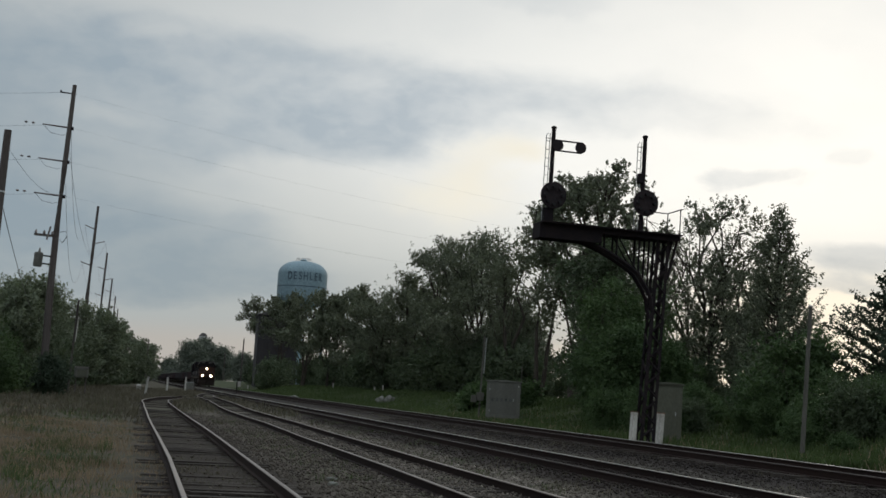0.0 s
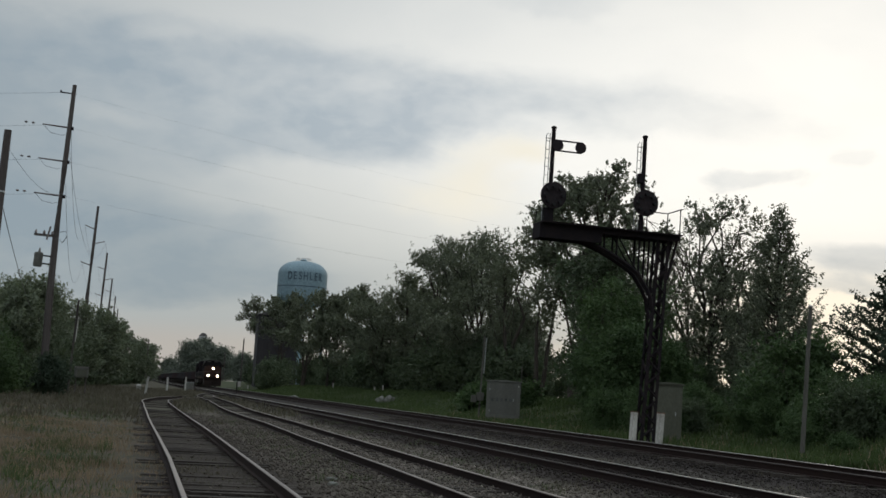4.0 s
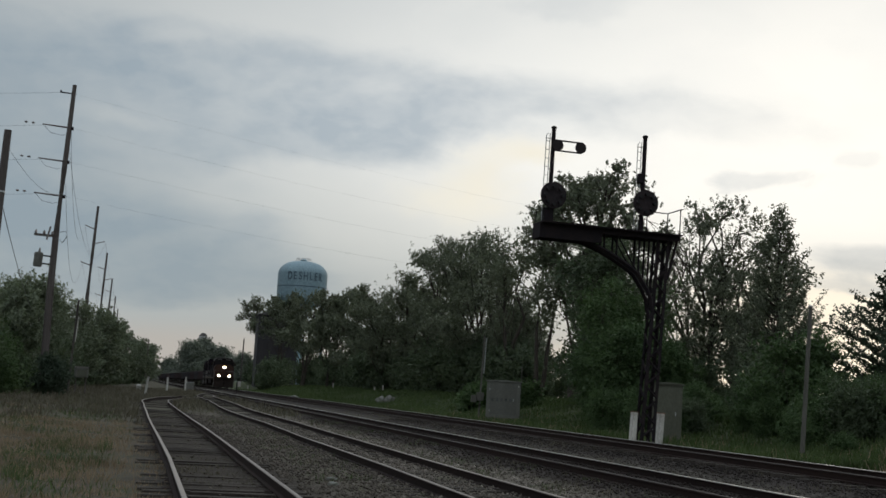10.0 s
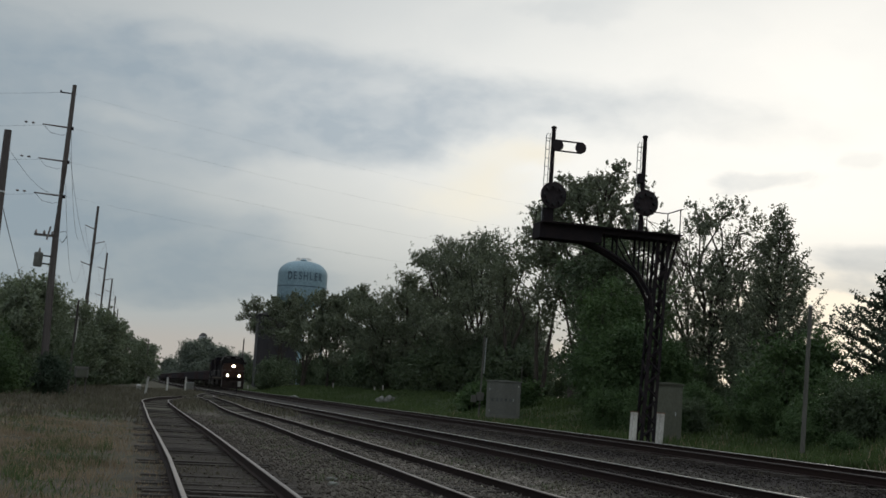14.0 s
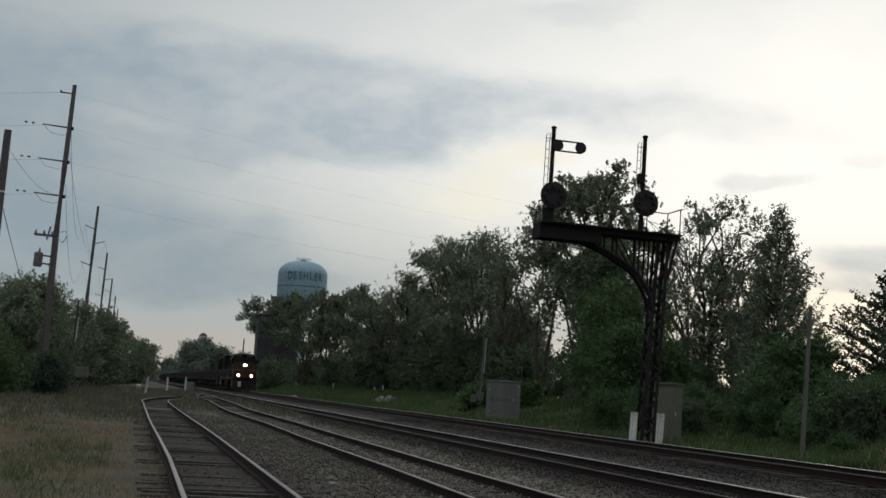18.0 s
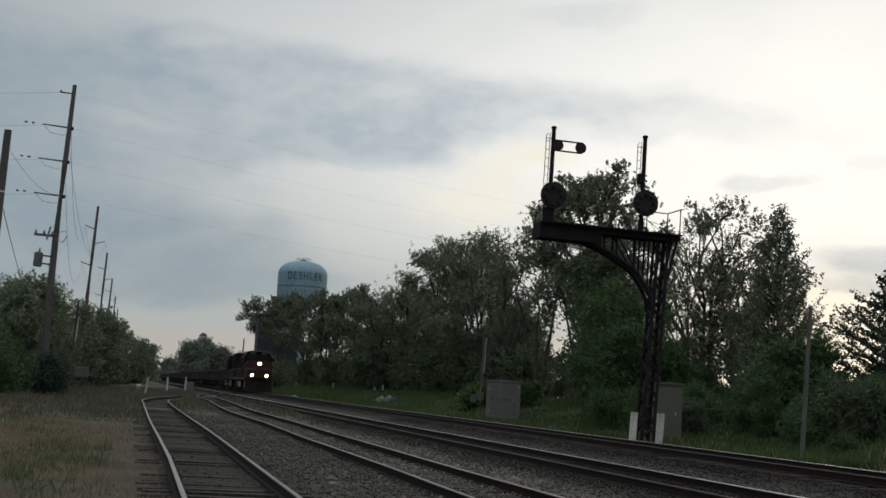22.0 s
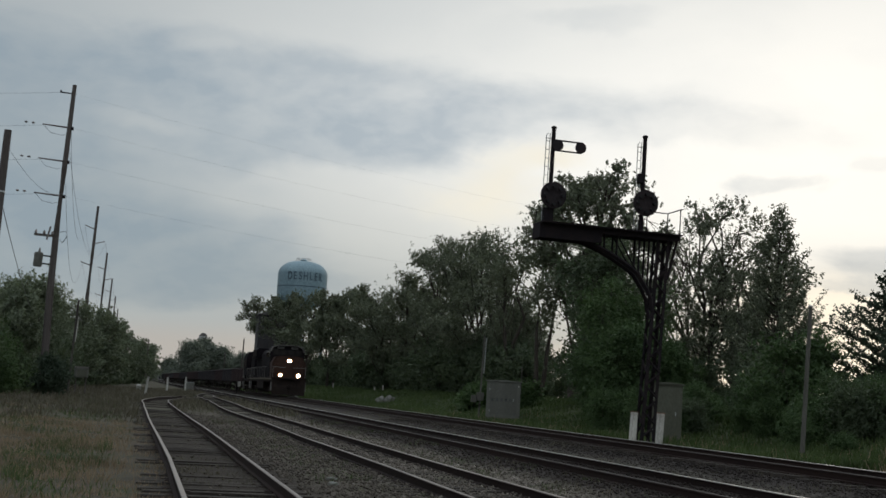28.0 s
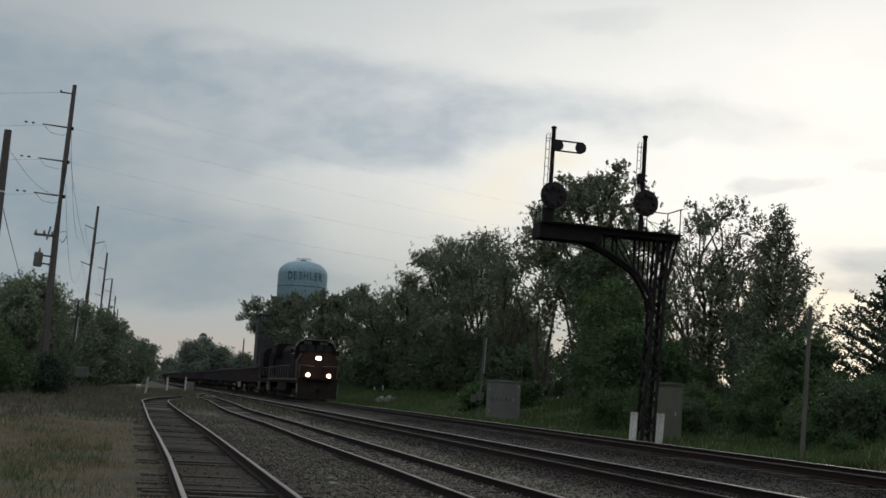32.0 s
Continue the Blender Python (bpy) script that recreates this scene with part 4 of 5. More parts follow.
    for x in (-0.78, 0.78):
        d = part("ditch_light", Shape().tube((x, 0.6, 1.84), (x, 0.4, 1.84), 0.17, n=16).box((x, 0.52, 1.62), (0.1, 0.1, 0.28)), M_LOCO_STEEL, t, "low side lamp")
        part("glare_ring", Shape().tube((x, 0.405, 1.84), (x, 0.39, 1.84), 0.19, n=20), M_LAMP_GLARE, d, "amber glowing ring imitating glare round the lamp")
        part("lamp", Shape().tube((x, 0.395, 1.84), (x, 0.38, 1.84), 0.135, n=20), M_DITCH, d)
    return t


def make_booster(wheels):
    """A short cabless unit coupled behind the locomotive."""
    t = thing("booster_unit", "short dark cabless power unit behind the locomotive", "locomotive", group="train")
    length, deck = 9.6, 1.62
    part("underframe", Shape().box((0, length / 2, 1.42), (2.9, length - 0.6, 0.34), cut=0.03), M_LOCO_STEEL, t)
    hood = [(-1.0, deck), (1.0, deck), (1.0, 3.95), (0.66, 4.3), (-0.66, 4.3), (-1.0, 3.95)]
    part("engine_hood", Shape().prism(hood, 0.7, 5.4), M_LOCO, t, "low dark hood", True)
    box = [(-1.5, deck + 0.3), (1.5, deck + 0.3), (1.56, 4.0), (1.35, 4.5), (0.8, 4.68), (-0.8, 4.68), (-1.35, 4.5), (-1.56, 4.0)]
    part("radiator_house", Shape().prism(box, 5.2, 8.8), M_LOCO, t, "tall dark radiator housing", True)
    for s in (-1, 1):
        for k in range(4):
            part("grille", Shape().box((s * 1.56, 5.65 + k * 0.86, 3.3), (0.03, 0.72, 0.9), cut=0.008), M_LOCO_STEEL, t)
        for k in range(4):
            part("hood_door", Shape().box((s * 1.015, 1.3 + k * 1.05, 2.8), (0.03, 0.95, 1.7), cut=0.008), M_LOCO, t)
        part("handrail", Shape().path([(s * 1.46, 0.5, deck + 1.05), (s * 1.46, 5.1, deck + 1.05)], 0.02, 5), M_STEP_WHITE, t)
        for k in range(4):
            part("stanchion", Shape().tube((s * 1.46, 0.6 + k * 1.45, deck - 0.05), (s * 1.46, 0.6 + k * 1.45, deck + 1.05), 0.018, n=5), M_STEP_WHITE, t)
        for y in (0.5, length - 0.5):
            part("step_well", Shape().box((s * 1.42, y, 0.9), (0.22, 0.6, 0.8), cut=0.02), M_STEP_WHITE, t, "pale painted step well")
        part("end_panel", Shape().box((s * 1.42, length - 0.55, 2.75), (0.26, 0.1, 2.3), cut=0.02), M_STEP_WHITE, t, "pale end panel")
    part("end_bulkhead", Shape().box((0, length - 0.72, 2.9), (2.7, 0.12, 2.7), cut=0.03), M_LOCO, t)
    part("exhaust_stack", Shape().box((0, 3.0, 4.36), (0.6, 0.9, 0.26), cut=0.04), M_LOCO_STEEL, t)
    truck(t, 1.0, (0, 2.2), 0.52, wheels)
    truck(t, 6.3, (0, 2.2), 0.52, wheels)
    return t


def make_gondola(material, name, label):
    t = thing(name, label, "freight car", group="train")
    ln, w = 16.2, 1.5
    b = Shape()
    for s in (-w, w):
        b.box((s, ln / 2, 1.95), (0.08, ln - 0.8, 1.5))
        b.box((s * 1.03, ln / 2, 2.72), (0.2, ln - 0.7, 0.13))
        for k in range(15):
            b.box((s * 1.05, 0.6 + k * (ln - 1.2) / 14, 1.95), (0.13, 0.12, 1.5))
    for y in (0.42, ln - 0.42):
        b.box((0, y, 1.95), (2 * w, 0.1, 1.5))
        b.box((0, y, 2.72), (2 * w + 0.2, 0.2, 0.13))
    part("tub", b, material, t)
    part("floor", Shape().box((0, ln / 2, 1.33), (2.9, ln - 0.5, 0.28)), M_LOCO_STEEL, t)
    load = Shape()
    rng = random.Random(name)
    for k in range(26):
        load.box((rng.uniform(-1.1, 1.1), rng.uniform(1.2, ln - 1.2), 2.3), (rng.uniform(0.4, 1.2), rng.uniform(0.5, 1.6), rng.uniform(0.2, 0.7)), cut=0)
    load.box((0, ln / 2, 2.0), (2.8, ln - 1.2, 0.3))
    part("scrap_load", load, M_SCRAP, t)
    part("centre_sill", Shape().box((0, ln / 2, 1.05), (0.4, ln + 0.3, 0.34)).box((-1.3, ln / 2, 1.0), (0.1, ln - 6.5, 0.5)).box((1.3, ln / 2, 1.0), (0.1, ln - 6.5, 0.5)), M_LOCO_STEEL, t)
    for y in (1.4, ln - 1.4 - 1.75):
        for s in (-0.98, 0.98):
            part("truck_side", Shape().prism([(-1.25, 0.42), (-0.5, 0.72), (0.5, 0.72), (1.25, 0.42), (0.6, 0.25), (-0.6, 0.25)], s - 0.08, s + 0.08, pose(0, y + 0.87, 0, 0, 0, 90)), M_LOCO_STEEL, t)
        for a in (0, 1.75):
            ws = part("wheelset", Shape().tube((-0.82, y + a, 0.42), (-0.68, y + a, 0.42), 0.42, n=16).tube((0.68, y + a, 0.42), (0.82, y + a, 0.42), 0.42, n=16).tube((-0.9, y + a, 0.42), (0.9, y + a, 0.42), 0.07), M_WHEEL, t)
    return t


FRONT = 99.0
SPEED = 4.75
WHEELS = []
TRAIN = []
place = 0.0
TRAIN.append((make_locomotive(WHEELS), place))
place += 23.5
TRAIN.append((make_booster(WHEELS), place))
place += 9.9
first_car = make_gondola(M_CAR, "gondola_car", "grimy brown open gondola car loaded with scrap")
second_car = make_gondola(M_CAR_DARK, "gondola_car", "grimy black open gondola car loaded with scrap")
for k in range(24):
    car = (first_car, second_car)[k % 2] if k < 2 else copy_thing((first_car, second_car)[(k * 7 // 3) % 2], Matrix())
    TRAIN.append((car, place))
    place += 16.9


# ---- town things in the distance ----
def make_water_tower():
    at = pose(37.6, 300.0, 0.0, 0, 0, -7)
    t = thing("water_tower", "pale blue domed town water tower with dark lettering", "water tower", at)
    r, z0, z1 = 5.85, 22.0, 29.2
    prof = [(0.9, z0 - 3.2), (2.8, z0 - 2.6), (4.6, z0 - 1.4), (5.6, z0 - 0.2), (r, z0 + 0.9), (r, z1 - 1.6)]
    prof += [(r * math.cos(a) ** 0.75 if a < 1.56 else 0.4, z1 - 1.6 + 3.3 * math.sin(a)) for a in np.linspace(0.1, 1.5, 14)]
    tank = part("tank", Shape().lathe(prof, n=64), M_TANK, t, "pale blue domed steel tank", True)
    part("tank_band", Shape().lathe([(r + 0.002, 24.55), (r + 0.03, 24.6), (r + 0.03, 24.75), (r + 0.002, 24.8)], n=64), M_NAVY, tank, "thin darker band round the tank")
    part("riser", Shape().tube((0, 0, 0), (0, 0, z0 - 2.9), 1.0, n=24), M_TANK, t, smooth=True)
    for k in range(6):
        a = math.radians(30 + 60 * k)
        p, q = Vector((6.6 * math.cos(a), 6.6 * math.sin(a), 0)), Vector((5.7 * math.cos(a), 5.7 * math.sin(a), z0 + 1))
        part("leg", Shape().tube(p, q, 0.33, n=12), M_TANK, t, smooth=True)
        a2 = math.radians(90 + 60 * k)
        for za, zb in ((0, 10.5), (10.5, 21)):
            f = lambda an, z: Vector(((6.6 - 0.9 * z / 23) * math.cos(an), (6.6 - 0.9 * z / 23) * math.sin(an), z))
            part("brace_rod", Shape().tube(f(a, za), f(a2, zb), 0.06, n=5).tube(f(a2, za), f(a, zb), 0.06, n=5).tube(f(a, zb), f(a2, zb), 0.12, n=6), M_TANK, t)
    part("roof_vent", Shape().lathe([(0.8, 0), (0.8, 0.5), (0.3, 0.8)], (0, 0, 30.7), 16), M_TANK, t)
    for k in range(8):
        a = k * math.pi / 4
        part("roof_rail_post", Shape().tube((1.7 * math.cos(a), 1.7 * math.sin(a), 30.5), (1.7 * math.cos(a), 1.7 * math.sin(a), 31.5), 0.05, n=4), M_GALV, t)
    part("roof_rail", Shape().path([(1.7 * math.cos(a), 1.7 * math.sin(a), 31.5) for a in np.linspace(0, 2 * math.pi, 25)], 0.05, 4), M_GALV, t)
    # the town's name, bent round the tank
    for k, ch in enumerate("DESHLER"):
        cu = bpy.data.curves.new("letter", "FONT")
        cu.body, cu.size, cu.extrude, cu.align_x, cu.offset = ch, 2.6, 0.06, "CENTER", 0.045
        tmp = bpy.data.objects.new("letter", cu)
        scene.collection.objects.link(tmp)
        me = bpy.data.meshes.new_from_object(tmp.evaluated_get(bpy.context.evaluated_depsgraph_get()))
        bpy.data.objects.remove(tmp)
        mid = (k - 3) * 1.25 + 0.7
        for v in me.vertices:
            ang = (mid + v.co.x * 0.64) / r
            rad = r + 0.04 + v.co.z
            v.co = (rad * math.sin(ang), -rad * math.cos(ang), 26.15 + v.co.y)
        me.materials.clear()
        me.materials.append(M_NAVY)
        part("letter", me, None, tank)
    return t


make_water_tower()


def make_block(name, label, category, at, w, d, h, roof, wall, windows=0, roof_mat=None, storeys=1):
    t = thing(name, label, category, at)
    part("wall", Shape().box((0, 0, h / 2), (w, d, h)), wall, t)
    if roof > 0:
        part("roof", Shape().prism([(-w / 2 - 0.3, 0), (w / 2 + 0.3, 0), (w / 2 + 0.3, 0.15), (0, roof), (-w / 2 - 0.3, 0.15)], -d / 2 - 0.3, d / 2 + 0.3, pose(0, 0, h)), roof_mat or M_ROOF_DARK, t)
    else:
        part("roof", Shape().box((0, 0, h + 0.15), (w + 0.4, d + 0.4, 0.3)), roof_mat or M_ROOF_DARK, t)
    for fl in range(storeys):
        for k in range(windows):
            x = -w / 2 + (k + 0.5) * w / windows
            z = (fl + 0.55) * h / storeys
            win = part("window", Shape().box((x, -d / 2 - 0.03, z), (1.0, 0.08, 1.3)), M_STEP_WHITE, t)
            part("pane", Shape().box((x, -d / 2 - 0.08, z), (0.84, 0.03, 1.14)), M_GLASS, win)
    return t


make_block("grain_warehouse", "tall dark sheet-clad warehouse half hidden by trees", "building", pose(28.2, 262.0, 0.1, 0, 0, -3), 8.0, 14.0, 15.2, 1.2, M_BRICK_DARK)
make_block("shed", "pale blue sided shed among tree trunks", "shed", pose(31.9, 262.0, 0.1, 0, 0, -5), 2.2, 3.0, 5.6, 0.8, M_PALE_WALL)
make_block("house", "low dull house with a dark roof far down the line", "house", pose(22.3, 690.0, 0.0, 0, 0, 5), 12, 9, 3.6, 3.2, M_HOUSE, 4)
make_block("house", "small dull house behind the far trees", "house", pose(15.5, 720.0, 0.0, 0, 0, -5), 8, 7, 3.0, 2.4, M_HOUSE, 3)
silo = thing("grain_elevator", "pale grey concrete grain elevator head above far trees", "grain elevator", pose(46.4, 900.0, 0.0))
for dx in (-4.6, 0.0, 4.6):
    part("bin", Shape().tube((dx, 0, 0), (dx, 0, 24), 2.5, n=20), M_ELEVATOR, silo, smooth=True)
part("headhouse", Shape().box((0, 0, 28.0), (5.6, 5.0, 8.0), cut=0.4), M_ELEVATOR, silo)
part("headhouse_roof", Shape().prism([(-3.0, 0), (3.0, 0), (1.6, 1.6), (0.4, 2.2), (-0.4, 2.2), (-1.6, 1.6)], -2.6, 2.6, pose(0, 0, 32)), M_ROOF_DARK, silo)
for x, y, h in ((24.7, 300.0, 11.7), (35.8, 520.0, 13.0), (3.1, 300.0, 10.1)):
    p = thing("distant_pole", "thin wooden pole standing far down the line", "utility pole", pose(x, y, 0, 0, 1, 0), "distant poles")
    part("shaft", Shape().tube((0, 0, 0), (0, 0, h), 0.2, 0.14, 8), M_POLE, p)
    part("top_pin", Shape().tube((0, 0, h), (0, 0, h + 0.35), 0.05, n=6), M_IRON, p)
lamp = thing("distant_signal", "dark signal post with two heads far down the line", "railway signal", pose(5.4, 420.0, 0.0))
part("shaft", Shape().tube((0, 0, 0), (0, 0, 8.2), 0.14, n=8), M_IRON, lamp)
part("signal_head", Shape().tube((-0.4, -0.2, 7.6), (-0.4, 0.1, 7.6), 0.55, n=20), M_DISC, lamp)
part("signal_head", Shape().tube((1.1, -0.2, 7.5), (1.1, 0.1, 7.5), 0.4, n=20), M_DISC, lamp)
part("head_arm", Shape().box((0.3, 0, 7.4), (1.8, 0.1, 0.12)), M_IRON, lamp)

# ---- small things along the line ----
for x, y, h, lean in ((1.48, 128.7, 1.75, 6), (4.42, 161.7, 1.8, 0), (7.14, 174.5, 1.95, 1)):
    p = thing("marker_post", "weathered pale wooden marker post", "post", pose(x, y, -0.05, 0, lean, 0), "marker posts")
    part("shaft", Shape().box((0, 0, h / 2), (0.22, 0.22, h), cut=0.03), M_CONCRETE, p)
    part("slanted_top", Shape().prism([(-0.14, 0), (0.14, 0), (0.14, 0.08), (-0.14, 0.02)], -0.14, 0.14, pose(0, 0, h)), M_POLE, p)
for x, y, h in ((28.0, 180.5, 0.8), (28.0, 143.5, 0.7), (27.6, 146.5, 0.55), (21.6, 244.0, 0.8)):
    p = thing("stake", "small white stake in the grass", "stake", pose(x, y, ground_z(x) - 0.05), "white stakes")
    part("shaft", Shape().box((0, 0, h / 2), (0.16, 0.1, h), cut=0.02), M_WHITE, p)
    part("cap", Shape().box((0, 0, h), (0.2, 0.14, 0.05)), M_WHITE, p)


def make_boulder(x, y, s, label, seed):
    bm = bmesh.new()
    bmesh.ops.create_icosphere(bm, subdivisions=3, radius=1)
    for v in bm.verts:
        v.co *= 1 + 0.4 * noise.noise(v.co * 1.8 + Vector((seed, 0, 0))) + 0.16 * noise.noise(v.co * 4.5 + Vector((0, seed, 0)))
        v.co = Vector((v.co.x * s[0], v.co.y * s[1], max(v.co.z, -0.5) * s[2]))
    me = bpy.data.meshes.new("boulder")
    bm.to_mesh(me)
    bm.free()
    me.shade_smooth()
    me.materials.append(M_BOULDER)
    solid("boulder", me, None, label, "rock", pose(x, y, ground_z(x) + s[2] * 0.35))


make_boulder(22.2, 114.0, (0.55, 0.5, 0.42), "pale mottled limestone boulder in the grass", 1)
make_boulder(22.85, 113.7, (0.5, 0.45, 0.4), "smaller pale limestone boulder in the grass", 4)
make_boulder(17.3, 138.5, (0.45, 0.35, 0.16), "flat pale stone beside the far track", 7)
make_boulder(3.4, 21.2, (0.09, 0.07, 0.05), "broken pale stone lying on the ballast", 9)
make_boulder(3.55, 22.4, (0.11, 0.06, 0.04), "flat pale stone lying on the ballast", 11)

stand = thing("switch_stand", "black switch stand with a pale target beside the track", "switch stand", pose(12.1, 151.0, 0.2))
part("base", Shape().box((0, 0, 0.05), (0.7, 0.4, 0.12), cut=0.02), M_IRON, stand)
part("mast", Shape().tube((0, 0, 0.05), (0, 0, 1.5), 0.07, n=8), M_IRON, stand)
part("target", Shape().box((0.22, -0.02, 1.2), (0.42, 0.03, 0.6), cut=0.01), M_WHITE, stand, "pale flag-like target")
part("lever", Shape().tube((-0.1, -0.1, 0.4), (-0.5, -0.2, 0.25), 0.03, n=6), M_IRON, stand)

meter = thing("utility_box", "weathered grey utility box on a frame beside the brush", "utility box", pose(-3.62, 99.0, 0.05, 0, 0, 10) @ Matrix.Scale(0.72, 4))
part("body", Shape().box((0, 0, 2.25), (1.35, 0.7, 1.05), cut=0.12), M_CABINET, meter)
part("door", Shape().box((0, -0.36, 2.2), (1.0, 0.03, 0.75), cut=0.03), M_CABINET_GREEN, meter)
part("hood", Shape().prism([(-0.75, 0), (0.75, 0), (0.65, 0.14), (-0.65, 0.14)], -0.42, 0.42, pose(0, 0, 2.75)), M_STEP_WHITE, meter)
for x in (-0.5, 0.5):
    part("leg", Shape().box((x, 0, 0.87), (0.12, 0.12, 1.74)), M_POLE, meter)
guard = thing("guy_guard", "slim pole with a pale guy guard in the brush", "pole", pose(-4.6, 101.0, 0, 0, 2, 0))
part("shaft", Shape().tube((0, 0, 0), (0, 0, 7.2), 0.085, 0.07, 8), M_POLE, guard)
part("guard_sleeve", Shape().tube((0.12, -0.1, 4.0), (0.16, -0.1, 5.9), 0.035, n=8), M_WHITE, guard)
tankette = thing("fuel_tank", "small pale round tank beside the brush", "tank", pose(0.95, 152.0, 0.0) @ Matrix.Scale(0.42, 4))
part("shell", Shape().tube((-0.6, 0, 1.2), (0.6, 0, 1.2), 0.55, n=20), M_CONCRETE, tankette, smooth=True)
for x in (-0.4, 0.4):
    part("saddle", Shape().box((x, 0, 0.4), (0.15, 0.8, 0.8)), M_CONCRETE, tankette)
box2 = thing("equipment_case", "low pale equipment case beside the main line", "cabinet", pose(8.0, 181.0, 0.05))
part("body", Shape().box((0, 0, 0.65), (1.1, 0.7, 1.0), cut=0.04), M_CABINET, box2)
part("lid", Shape().box((0, 0, 1.18), (1.2, 0.8, 0.08), cut=0.02), M_GALV, box2)
part("leg", Shape().box((-0.4, 0, 0.1), (0.1, 0.5, 0.3)), M_CONCRETE, box2)
part("leg", Shape().box((0.4, 0, 0.1), (0.1, 0.5, 0.3)), M_CONCRETE, box2)


# ---- trees and brush ----
def grow(rng, h, crown, trunk_r, clumps, leaves, leaf, sigma, lean=(0, 0), stems=1, fill=0.3, lobes=0, spike=1.0):
    """Trunk with limbs, and leaf pieces round the limbs' ends. crown: (low, high, radius, power), as parts of h but for the radius in metres."""
    low, high, rad, power = crown
    wood, cents, core = Shape(), [], []
    tops = []
    for s in range(stems):
        off = rng.normal(size=2) * (0.0 if stems == 1 else rad * 0.28)
        pts, rr = [], []
        for k in range(7):
            f = k / 6
            pts.append((off[0] * (0.25 + f) + lean[0] * f * h + 0.03 * h * f * rng.normal(), off[1] * (0.25 + f) + lean[1] * f * h + 0.03 * h * f * rng.normal(), f * h * high * 0.93))
            rr.append(trunk_r * (1 - 0.88 * f) / math.sqrt(stems))
        wood.path(pts, rr, 7)
        tops.append(np.array(pts))
    heads = []
    for c in range(lobes):
        f, a = (c + rng.uniform(0.1, 0.9)) / lobes, c * 2.4 + rng.uniform(-0.5, 0.5)
        q = rad * 0.74 * math.sin(math.pi * (0.1 + 0.82 * f)) ** power * math.sqrt(rng.uniform(0.35, 1.0))
        stem = tops[c % stems]
        z = h * (low + (high - low) * (0.06 + 0.84 * f))
        k = min(5.9, max(0.8, z / (h * high * 0.93) * 6 - rng.uniform(1.2, 2.4)))
        root = stem[int(k)] + (stem[int(k) + 1] - stem[int(k)]) * (k - int(k))
        end = np.array([stem[4][0] + q * math.cos(a), stem[4][1] + q * math.sin(a), z])
        bend = root * 0.5 + end * 0.5 + np.array([0, 0, -0.03 * h * rng.uniform(0, 1)])
        wood.path([root, bend, end], [trunk_r * 0.34, trunk_r * 0.22, trunk_r * 0.08], 5)
        heads.append((end, bend))
    for c in range(clumps):
        f = rng.uniform(0.0, 1.0) ** (2.1 if power < 0 else 1.0)
        a = rng.uniform(0, 2 * math.pi)
        prof = (1.02 - f) ** -power if power < 0 else math.sin(math.pi * (0.08 + 0.9 * f)) ** power
        prof *= (0.75 + 0.35 * math.sin(3 * a + h) * math.sin(5 * f + h))
        q = rad * prof * math.sqrt(rng.uniform(0.25 if power < 0 else 0.12, 1.0))
        stem = tops[rng.integers(stems)]
        z = h * (low + (high - low) * f)
        k = min(5.999, max(0.6, z / (h * high * 0.93) * 6 - rng.uniform(0.3, 3.0) * min(1.0, 0.4 + q / max(rad, 0.1))))
        i = int(k)
        root = stem[i] + (stem[i + 1] - stem[i]) * (k - i)
        cen = np.array([stem[min(6, i + 1)][0] + q * math.cos(a), stem[min(6, i + 1)][1] + q * math.sin(a), z])
        if lobes:
            end, bend = heads[c % lobes]
            root = bend + (end - bend) * rng.uniform(0.3, 1.0)
            cen = end + rng.normal(size=3) * rad * np.array([0.17, 0.17, 0.13])
        mid = (root + cen) / 2 + np.array([0, 0, 0.05 * h * rng.uniform(-0.3, 0.8)])
        wood.path([root, mid, cen], [min(0.045, trunk_r * 0.13), min(0.028, trunk_r * 0.08), 0.01], 4)
        for _ in range(2 if leaves > 60 else 0):
            tip = cen + rng.normal(size=3) * sigma * 1.2
            wood.path([mid, tip], [trunk_r * 0.05, 0.008], 3)
        # leafy shoots that point up and outwards, round a core of leaves
        shoots = max(2, int(leaves * rng.uniform(0.5, 1.4) / 12))
        foot = cen + rng.normal(size=(shoots, 3)) * sigma * np.array([1.25, 1.25, 0.85]) * rng.uniform(0.7, 1.2) / spike
        way = (foot - np.array([stem[3][0], stem[3][1], h * (low + 0.3 * (high - low))])) / max(rad, 0.5) * 0.5
        way = way + np.array([0, 0, 0.75]) + rng.normal(size=(shoots, 3)) * 0.45
        way /= np.linalg.norm(way, axis=1, keepdims=True)
        reach = sigma * spike * rng.uniform(0.7, 1.9, (shoots, 1, 1))
        steps = rng.uniform(0, 1, (shoots, 12, 1))
        cents.append((foot[:, None] + way[:, None] * steps * reach + rng.normal(size=(shoots, 12, 3)) * sigma * (0.26 - 0.14 * steps)).reshape(-1, 3))
        core.append(cen + rng.normal(size=(int(leaves * fill), 3)) * sigma * 0.9)
    lv = leaf_quads(rng, np.concatenate(cents), leaf)
    if fill > 0:
        lv = np.concatenate([lv, leaf_quads(rng, np.concatenate(core), leaf * 1.7)])
    return wood, lv


def tree_parts(t, wood, leaves, leaf_mat):
    me = wood.mesh("trunk", M_BARK)
    part("trunk", me, None, t)
    part("crown", quads("crown", leaves, leaf_mat), None, t)


def make_tree(x, y, h, crown, clumps, leaves, leaf, sigma, material, label, seed, trunk=0.25, lean=(0, 0), stems=1, name="tree", category="tree", group="trees along the line", fill=0.3, lobes=0, spike=1.0):
    rng = np.random.default_rng(seed)
    t = thing(name, label, category, pose(x, y, ground_z(x) - 0.08), group)
    if x > 20 and h > 4.5:
        h -= ground_z(x)
